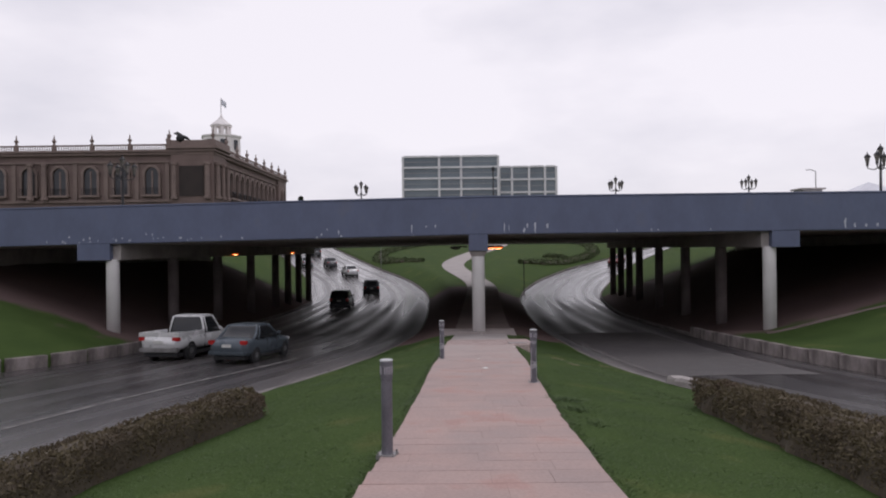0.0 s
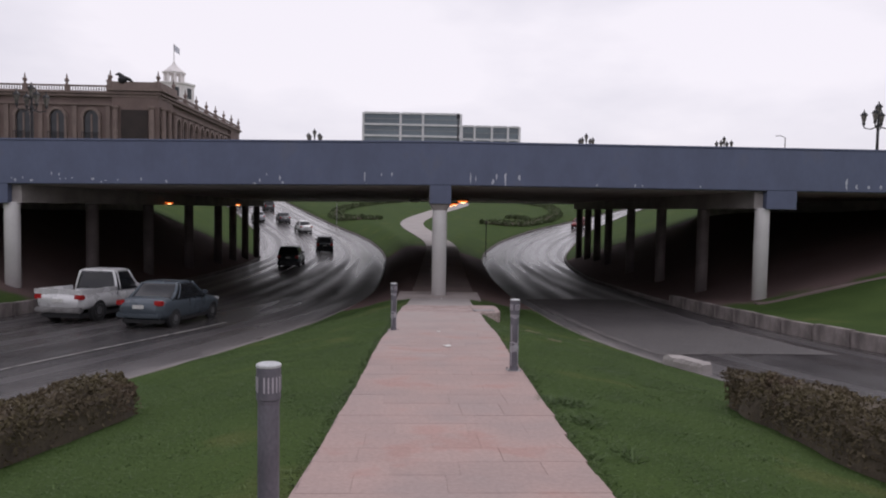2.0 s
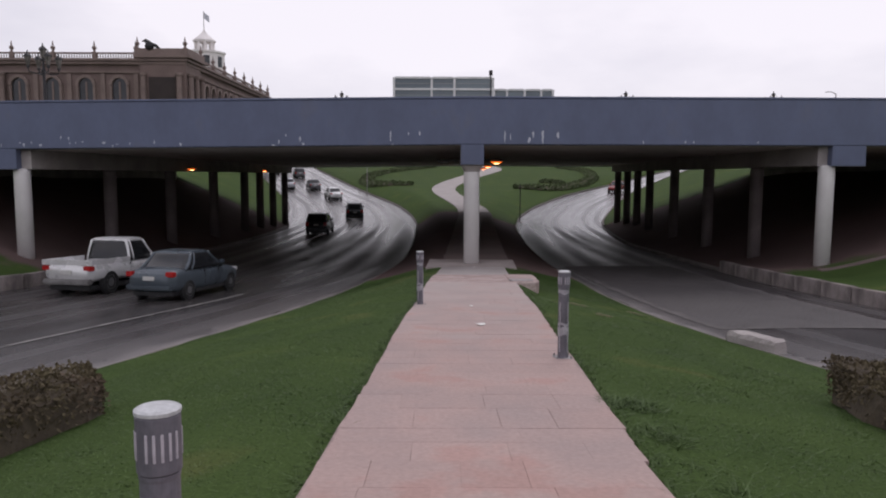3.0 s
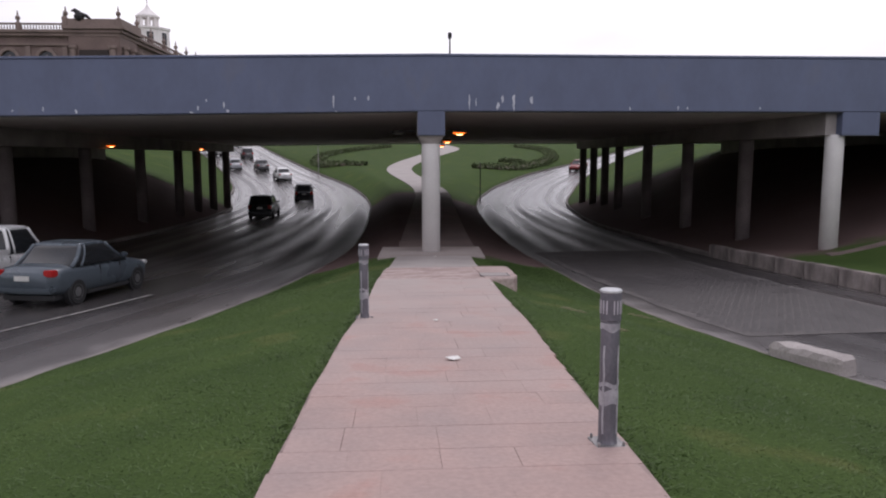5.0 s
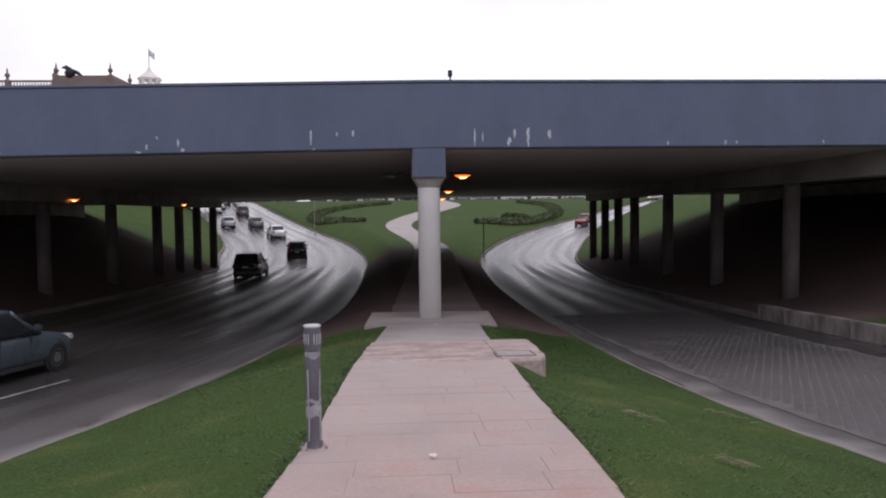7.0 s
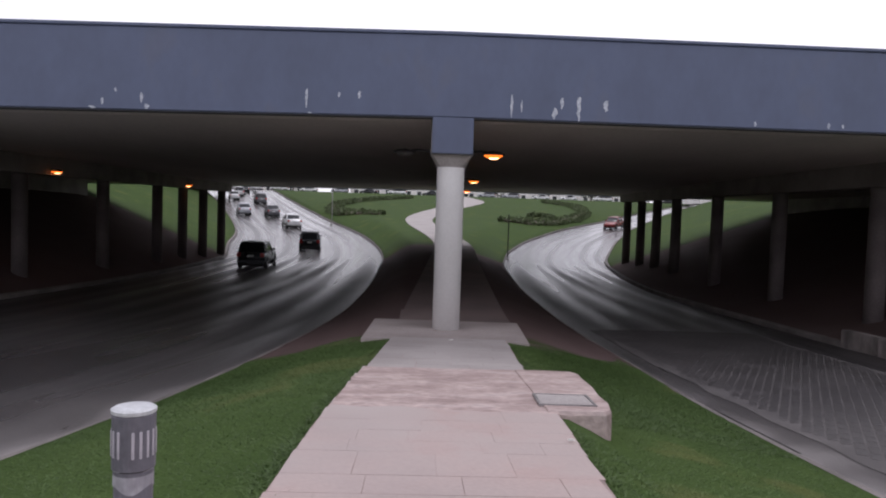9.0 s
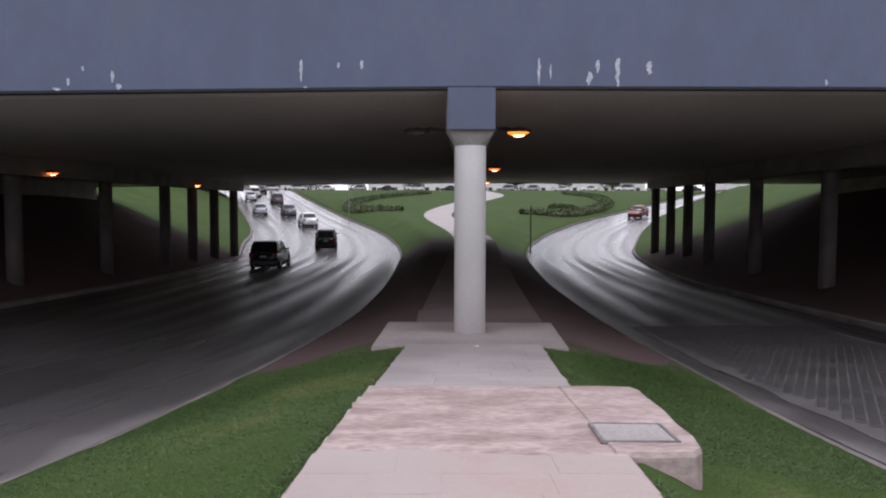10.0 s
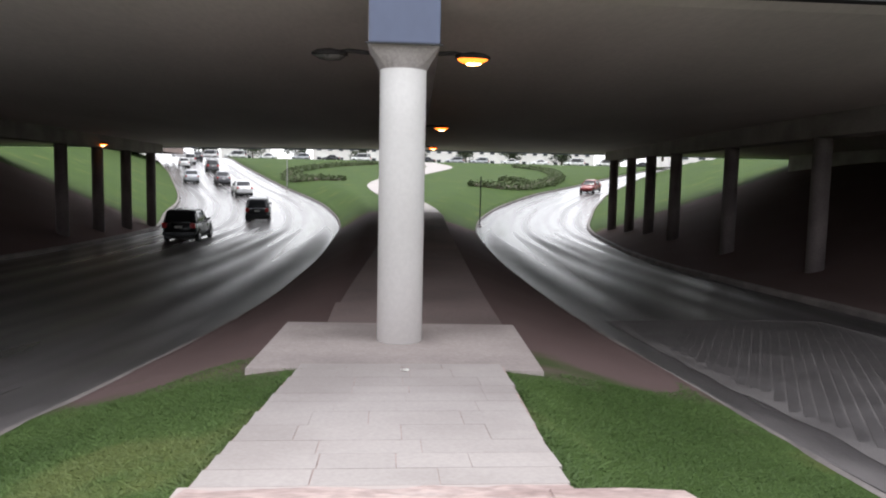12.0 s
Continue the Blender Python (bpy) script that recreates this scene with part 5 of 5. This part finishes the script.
for nm, x0, x1, y0, y1, z1 in (("low_building", -49, -36, 240, 250, 15.5), ("low_building", -22, 62, 238, 246, 12.0), ("low_building", 52, 66, 150, 160, 12.6)):
    e = empty(nm, pose((x0 + x1) / 2, (y0 + y1) / 2, 4.8), "pale low flat-roofed building in the distance", "building", "low buildings")
    a, b = (x1 - x0) / 2, (y1 - y0) / 2
    part("wall", boxed(-a, a, -b, b, 0, z1 - 5.2), TOWER, e)
    part("roof", boxed(-a - 0.3, a + 0.3, -b - 0.3, b + 0.3, z1 - 5.2, z1 - 4.8), CONCRETE, e)
    for k in range(int(2 * a / 3.2)):
        xx = -a + 1.8 + 3.2 * k
        for zz in (1.2, 4.6) if z1 > 11 else (1.2,):
            w = part("window", boxed(xx - 0.7, xx + 0.7, -b - 0.12, -b - 0.002, zz, zz + 1.7, 0.02), WHITE_FRAME, e)
            part("pane", boxed(xx - 0.6, xx + 0.6, -b - 0.14, -b - 0.125, zz + 0.1, zz + 1.6), DARK_GLASS, w)


# ---- palace ----
palace = empty("palace", pose(-35.0, 100, 4.8) @ Matrix.Diagonal((1, 0.92, 1, 1)), "pink quarry-stone palace with cornice, balustrade and finials", "palace")
PH = 12.3
part("wall", boxed(-60, 0, 0, 50, 0, PH), PINK_STONE, palace)
part("corner_pavilion", boxed(-5.6, 0.5, -0.5, 6.0, 0, PH + 0.4, 0.03), PINK_STONE, palace)
part("end_pavilion", boxed(-4, 0.5, 43, 50.4, 0, PH + 0.2, 0.03), PINK_STONE, palace)
bm = bmesh.new()
for a in ((-60.5, 0.9, -0.9, 50.9, PH, PH + 0.35), (-60.3, 0.6, -0.6, 50.6, PH - 0.4, PH), (-60.2, 0.35, -0.35, 50.3, PH - 1.5, PH - 1.2), (-60.2, 0.35, -0.35, 50.3, 5.2, 5.6), (-60.4, 0.6, -0.6, 50.5, 0, 1.2)):
    box(bm, *a, 0.06)
box(bm, -6.1, 1.25, -1.25, 6.6, PH + 0.4, PH + 0.8, 0.06)
part("cornice", bm, PINK_TRIM, palace)
bm = bmesh.new()
box(bm, -60, -5.6, -0.55, -0.3, PH + 0.95, PH + 1.15)
box(bm, 0.3, 0.55, 6, 50, PH + 0.95, PH + 1.15)
box(bm, -6, 1.0, -1.1, -0.85, PH + 0.8, PH + 1.6)
box(bm, 0.75, 1.0, -0.85, 6.4, PH + 0.8, PH + 1.6)
part("parapet_rail", bm, PINK_TRIM, palace)
bal = None
for k in range(160):
    p = (-5.9 - 0.34 * k, -0.42) if k < 110 else (0.42, 6.6 + 0.85 * (k - 110))
    if bal is None:
        bal = part("baluster", turned(bmesh.new(), [(0.1, 0), (0.06, 0.12), (0.1, 0.26), (0.05, 0.48), (0.09, 0.6)], n=6), PINK_TRIM, palace)
        first_bal = bal.data
    else:
        bal = new("baluster", first_bal)
        bal.parent = palace
    bal.matrix_basis = pose(p[0], p[1], PH + 0.35)
fin = [(-60 + 5.4 * k, -0.45, PH + 1.1) for k in range(11)] + [(-5.6, -0.9, PH + 1.6), (0.6, -0.9, PH + 1.6), (0.6, 6.0, PH + 1.6)] + [(0.45, 12.5 + 6.2 * k, PH + 1.1) for k in range(7)]
for k, (fx, fy, fz) in enumerate(fin):
    part("finial", turned(bmesh.new(), [(r * 1.15, fz + z) for r, z in ((0.3, -0.75), (0.3, 0.05), (0.16, 0.12), (0.12, 0.3), (0.26, 0.55), (0.24, 0.75), (0.08, 0.9), (0.1, 1.05), (0.03, 1.5))], fx, fy, 10), PINK_TRIM, palace)
bm = bmesh.new()
turned(bm, [(0.1, PH + 1.3), (0.55, PH + 1.55), (0.62, PH + 1.9), (0.4, PH + 2.3), (0.1, PH + 2.45)], -4.0, -1.0, 10)
tube(bm, [(-4.0, -1.0, PH + 2.2), (-4.5, -1.0, PH + 2.6), (-4.9, -1.0, PH + 2.5)], [0.35, 0.25, 0.08], 8)
tube(bm, [(-3.8, -1.0, PH + 2.1), (-3.1, -1.0, PH + 1.9), (-2.6, -1.0, PH + 1.5)], [0.3, 0.22, 0.1], 8)
part("stone_crest", bm, BLACK_IRON, palace, "dark stone crest on the corner")
# deep loggia openings of the corner pavilion: flat panels with the shade as colour
part("loggia_panel", boxed(-4.4, -0.9, -0.62, -0.504, 6.0, PH - 2.0), LOGGIA_SHADE, palace, "flat dark panel standing in for the loggia's shade")
part("loggia_panel", boxed(0.504, 0.62, 0.9, 4.8, 6.0, PH - 2.0), LOGGIA_SHADE, palace, "flat dark panel standing in for the loggia's shade")


def window_mesh(w, h, deep):
    bm = bmesh.new()
    for a in ((-w / 2 - 0.32, -w / 2, -deep, 0.02, 0, h), (w / 2, w / 2 + 0.32, -deep, 0.02, 0, h), (-w / 2 - 0.5, w / 2 + 0.5, -deep - 0.35, 0.02, -0.3, 0)):
        box(bm, *a, 0.03)
    for k in range(9):
        loop = []
        for a in (math.pi * k / 9, math.pi * (k + 1) / 9):
            loop.append([(r * math.cos(a), y, h + 0.05 + r * math.sin(a)) for r, y in ((w / 2, 0.02), (w / 2 + 0.38, 0.02), (w / 2 + 0.38, -deep), (w / 2, -deep))])
        rings(bm, loop)
    return bm


def arched_pane(w, h):
    """Dark glass with a round head."""
    out = [(-w / 2, 0.0), (w / 2, 0.0)] + [(w / 2 * math.cos(math.pi * k / 10), h + w / 2 * math.sin(math.pi * k / 10)) for k in range(11)]
    return rings(bmesh.new(), [[(x, y, z) for x, z in out] for y in (-0.06, -0.004)])


win_me = pane_me = rail_me = None
spots = [(-8.4 - 4.4 * k, -0.002, 0) for k in range(11)] + [(0.002, 9.2 + 3.3 * k, 90) for k in range(10)] + [(0.502, 46.5, 90)]
for x, y, turn in spots:
    if win_me is None:
        wo = part("window", window_mesh(1.9, 2.9, 0.45), PINK_TRIM, palace)
        win_me = wo.data
        po = part("pane", arched_pane(1.9, 2.9), DARK_GLASS, wo, "dark window glass")
        pane_me = po.data
        bm = bmesh.new()
        box(bm, -1.1, 1.1, -0.8, -0.74, 0.85, 0.93)
        for i in range(9):
            box(bm, -1.05 + 0.2625 * i - 0.02, -1.05 + 0.2625 * i + 0.02, -0.79, -0.75, -0.05, 0.85)
        ro = part("balcony_rail", bm, BLACK_IRON, wo)
        rail_me = ro.data
        so = part("mullion", boxed(-0.12, 0.12, -0.14, -0.06, 0, 3.4), PINK_TRIM, wo)
        mul_me = so.data
    else:
        wo = new("window", win_me)
        wo.parent = palace
        for nm, me in (("pane", pane_me), ("balcony_rail", rail_me), ("mullion", mul_me)):
            c = new(nm, me)
            c.parent = wo
    wo.matrix_basis = pose(x, y, 6.3, 0, 0, turn)
for k in range(9):
    for x, y in ((-6.2 - 4.4 * k, -0.12), ):
        part("pilaster", boxed(x - 0.3, x + 0.3, -0.22, 0.0, 5.6, PH - 1.5, 0.03), PINK_TRIM, palace)
for k in range(11):
    part("pilaster", boxed(0.0, 0.22, 7.3 + 3.3 * k, 7.8 + 3.3 * k, 5.6, PH - 1.5, 0.03), PINK_TRIM, palace)
for cx, cy in ((-5.0, -0.9), (-0.3, -0.9), (0.9, 0.3), (0.9, 2.8), (0.9, 5.2), (-23.5, -0.9), (-25.5, -0.9), (-32, -0.9)):
    part("column", turned(bmesh.new(), [(0.5, 5.6), (0.5, 5.9), (0.36, 6.0), (0.32, PH - 2.0), (0.48, PH - 1.8), (0.48, PH - 1.5)], cx, cy, 14), PINK_TRIM, palace)

# white tower behind the palace
tower = empty("lantern_tower", pose(-95.0, 300, 6.05) @ Matrix.Scale(1.65, 4), "white octagonal tower with a lantern dome and flag", "tower")
part("wall", turned(bmesh.new(), [(5.4, -1.2), (5.4, 20.6), (5.9, 20.8), (5.9, 21.4), (5.0, 21.5)], n=8), TOWER, tower)
part("upper_storey", turned(bmesh.new(), [(4.8, 21.4), (4.8, 26.5), (5.1, 26.7), (5.1, 27.1), (2.9, 27.25)], n=8), TOWER, tower)
for k in range(8):
    a = 2 * math.pi * (k + 0.5) / 8
    part("lantern_post", tube(bmesh.new(), [(2.05 * math.cos(a), 2.05 * math.sin(a), 27.2), (2.05 * math.cos(a), 2.05 * math.sin(a), 29.6)], 0.36, 8), TOWER, tower)
    w = part("window", boxed(-0.7, 0.7, -0.12, 0.0, 23.4, 25.9, 0.04), DARK_GLASS, tower)
    w.matrix_basis = Matrix.Rotation(a + math.pi / 2, 4, "Z") @ Matrix.Translation((0, -4.44, 0))
part("lantern_core", turned(bmesh.new(), [(0.7, 27.2), (0.7, 29.6)], n=8), TOWER, tower)
part("dome", turned(bmesh.new(), [(2.6, 29.5), (2.75, 29.85), (2.4, 30.15), (1.6, 30.8), (0.9, 31.4), (0.4, 32.0), (0.15, 32.6), (0.04, 33.0)], n=16), TOWER, tower)
part("flagpole", tube(bmesh.new(), [(0, 0, 32.5), (0, 0, 36.8)], 0.09, 6), STEEL, tower)
bm = bmesh.new()
rings(bm, [[(0.1 + 0.32 * k, 0.14 * math.sin(k), 36.6 - 0.25 * k - d) for d in (0, 1.5)] for k in range(5)], close=False)
bmesh.ops.solidify(bm, geom=list(bm.faces), thickness=0.03)
part("flag", bm, TENT, tower, "limp pale flag")

# office block with a white frame and grey glass
office = empty("office_block", pose(0, 280, 4.8), "office block with white frame and grey glass curtain wall", "building")


def glazed(x0, x1, z0, z1, cols, rows, y, deep):
    part("core", boxed(x0 + 0.2, x1 - 0.2, y + 0.5, y + deep, 0, z1 - 0.3), CONCRETE, office)
    bm = bmesh.new()
    xs = [x0 + (x1 - x0) * c for c in cols]
    for x in xs:
        box(bm, x - 0.42, x + 0.42, y - 0.5, y + 0.48, z0, z1)
    zs = [z0 + (z1 - z0) * k / rows for k in range(rows + 1)]
    for z in zs:
        for xa, xb in zip(xs, xs[1:]):
            box(bm, xa + 0.42, xb - 0.42, y - 0.38, y + 0.48, z - 0.42, z + 0.3)
    part("frame", bm, WHITE_FRAME, office)
    for xa, xb in zip(xs, xs[1:]):
        for za, zb in zip(zs, zs[1:]):
            for h in (0, 1):
                m = (za + zb) / 2 - 0.05
                a, b = (za + 0.32, m - 0.08) if h == 0 else (m + 0.08, zb - 0.44)
                part("pane", boxed(xa + 0.45, xb - 0.45, y + 0.1, y + 0.3, a, b), GREY_GLASS, office)
            part("transom", boxed(xa + 0.43, xb - 0.43, y + 0.02, y + 0.4, (za + zb) / 2 - 0.13, (za + zb) / 2 + 0.03), STEEL, office)


glazed(-18.4, 18.6, 0, 34, (0, 0.38, 0.61, 1), 8, 0, 24)
glazed(19.2, 41.5, 0, 30, (0, 0.22, 0.52, 0.8, 1), 6, 3, 20)
part("side_sheet", boxed(18.75, 19.1, 1, 22, 0, 32), CONCRETE, office)


# ---- grass blades, weeds ----
def blades(name, count, y0, y1, hmin, hmax, seed, keep=lambda x, y: True, label="short mown grass blades"):
    rng = np.random.default_rng(seed)
    pts = []
    grid = [y0 + (y1 - y0) * i / 200 for i in range(201)]
    lefts, rights = [eased(LEFT_IN, g) + 0.22 for g in grid], [eased(RIGHT_IN, g) - 0.22 for g in grid]
    while len(pts) < count:
        ys = rng.uniform(y0, y1, 60000)
        xs = np.interp(ys, grid, lefts) + rng.uniform(0, 1, 60000) * (np.interp(ys, grid, rights) - np.interp(ys, grid, lefts))
        pls, prs = np.interp(ys, grid, [path_l(g) for g in grid]), np.interp(ys, grid, [path_r(g) for g in grid])
        off = ~((xs > pls + 0.02) & (xs < prs - 0.02))
        off &= ~((ys > 26.8) & (ys < 29.4) & (xs > -1.65) & (xs < 1.62)) & ~((ys > 20.0) & (ys < 23.25) & (xs > 0.6) & (xs < 1.6))
        for x, y in zip(xs[off].tolist(), ys[off].tolist()):
            if not keep(x, y) or y > 24 and y + 5 * (noise.noise((x * 0.6, y * 0.6, 0)) * 0.5 + 0.5) > 30.0:
                continue
            hit = GROUND_TREE.ray_cast((x, y, 8.0), (0, 0, -1))[0]
            if hit is None:
                continue
            pts.append((x, y, hit.z - 0.006))
            if len(pts) >= count:
                break
    p = np.array(pts)
    n = len(p)
    a = rng.uniform(0, 2 * math.pi, n)
    h = rng.uniform(hmin, hmax, n)
    w = rng.uniform(0.004, 0.009, n)
    d = np.stack([np.cos(a), np.sin(a), np.zeros(n)], 1)
    lean = np.stack([rng.normal(0, 1.0, n) * h, rng.normal(0, 1.0, n) * h, 0.5 * h], 1)
    v = np.stack([p - d * w[:, None], p + d * w[:, None], p + lean], 1).reshape(-1, 3)
    f = [(3 * i, 3 * i + 1, 3 * i + 2) for i in range(n)]
    ob = mesh_of(name, v, f, BLADE)
    return tagged(ob, label, "grass", kind="stuff")


blades("grass", 190000, 12, 29.5, 0.016, 0.042, 1)
blades("grass", 150000, -1, 12, 0.016, 0.045, 2, lambda x, y: -6 < x < 5)
blades("grass", 45000, 21.5, 29.5, 0.03, 0.065, 6)
blades("grass_edge", 14000, 2, 27, 0.03, 0.09, 3, lambda x, y: path_l(y) - 0.14 < x < path_l(y) + 0.02 or path_r(y) - 0.02 < x < path_r(y) + 0.12, "longer grass hanging over the path edge")
blades("weeds", 900, 5.5, 8.2, 0.06, 0.15, 4, lambda x, y: path_r(y) < x < path_r(y) + 0.5 and noise.noise((x * 4, y * 2.2, 1)) > 0.1, "tufts of taller weeds at the path edge")

# ---- paving blocks on the right-hand road ----
vs, fs = [], []
for k in range(65):
    y = 18.0 + 0.25 * k
    ri, ro = eased(RIGHT_IN, y), eased(RIGHT_OUT, y)
    for c in range(13):
        gap = 0.6 + 0.4 * c + (0.12 * noise.noise((y, c, 6)) if c in (0, 12) else 0)
        vs.append((ri + gap, y, road_z(y) + 0.01 + 0.05 * math.sin(math.pi * gap / (ro - ri))))
for k in range(64):
    for c in range(12):
        a = 13 * k + c
        fs.append((a, a + 1, a + 14, a + 13))
base = tagged(mesh_of("paving_bed", vs, fs, SAND), "pale sand joints of the block paving", "paving", kind="structure")
bm = bmesh.new()
box(bm, -0.062, 0.062, -0.15, 0.15, 0, 0.0025)
block_me = bpy.data.meshes.new("paving_block")
bm.to_mesh(block_me)
bm.free()
block_me.materials.append(PAVER)
rng_b = random.Random(2)
rest = bmesh.new()
count = 0
ASKEW = radians(28)  # the courses run askew to the road
ca, sa = math.cos(ASKEW), math.sin(ASKEW)
for j in range(-2, 70):
    for i in range(-70, 60):
        p, q = 0.155 * i, 0.302 * (j + (0.5 if i % 2 else 0))
        x, y = 5.0 + p * ca + q * sa, 18.0 - p * sa + q * ca
        gap = x - eased(RIGHT_IN, y)
        if not (18.2 < y < 33.7 and 0.85 + 0.15 * noise.noise((x, y, 2)) < gap < 5.2):
            continue
        u = gap / (eased(RIGHT_OUT, y) - eased(RIGHT_IN, y))
        z = road_z(y) + 0.05 * math.sin(math.pi * u) + 0.0105 + rng_b.uniform(0.0, 0.0008)
        if 20.0 < y < 25.5 and gap < 3.4 and count < 300:
            o = new("paving_block", block_me)
            o.parent = base
            o.matrix_basis = pose(x, y, z, -1.5, 0, -28 + rng_b.uniform(-1, 1))
            count += 1
        else:
            vs = [rest.verts.new((x + a * ca + b * sa, y - a * sa + b * ca, z + h)) for h in (0, 0.0025) for a, b in ((-0.062, -0.15), (0.062, -0.15), (0.062, 0.15), (-0.062, 0.15))]
            for f in ((4, 5, 6, 7), (0, 1, 5, 4), (1, 2, 6, 5), (2, 3, 7, 6), (3, 0, 4, 7)):
                rest.faces.new([vs[k] for k in f])
r = part("paving_rest", rest, PAVER_JOINED, base)
r["kind"] = "stuff"

# ---- slabs of the footpath ----
bm = bmesh.new()
box(bm, -0.5, 0.5, -0.5, 0.5, -0.03, 0.0)
for v in bm.verts:
    if v.co.z > -0.01:
        v.co.x *= 0.9993
        v.co.y *= 0.9993
slab_me = {}
for key, mt in (("pink", SLAB), ("grey", SLAB_GREY)):
    me = bpy.data.meshes.new("slab")
    bm.to_mesh(me)
    me.materials.append(mt)
    slab_me[key] = me
bm.free()
rng_s = random.Random(11)
y = -5.0
while y < 26.9:
    worn = y > 23.2
    depth = rng_s.choice((0.3, 0.34, 0.4) if worn else (0.36, 0.42, 0.5, 0.62))
    yc = y + depth / 2
    gap = rng_s.choice((0.003, 0.006, 0.009) if worn else (0.0005, 0.0005, 0.001, 0.002, 0.011))
    a, b = path_l(yc) + rng_s.uniform(-0.004, 0.01) + 0.02 * noise.noise((yc * 0.9, 2, 2)), path_r(yc) + rng_s.uniform(-0.015, 0.012)
    cuts = [a]
    x = a + rng_s.uniform(0.3, 0.7)
    while x < b - 0.28:
        cuts.append(x)
        x += rng_s.uniform(0.42, 0.78)
    cuts.append(b)
    for p, q in zip(cuts, cuts[1:]):
        o = new("slab", slab_me["grey" if yc > 23.4 else "pink"])
        o.parent = FOOTPATH
        lift = rng_s.uniform(-0.001, 0.001) - 0.008
        o.matrix_basis = slope_pose((p + q) / 2, yc, path_z(yc) + lift, rng_s.uniform(-0.004, 0.004)) @ Matrix.Diagonal((q - p - rng_s.choice((0.001, 0.004, 0.008) if worn else (0.0, 0.0005, 0.002, 0.005)), depth - gap, 1, 1))
    y += depth
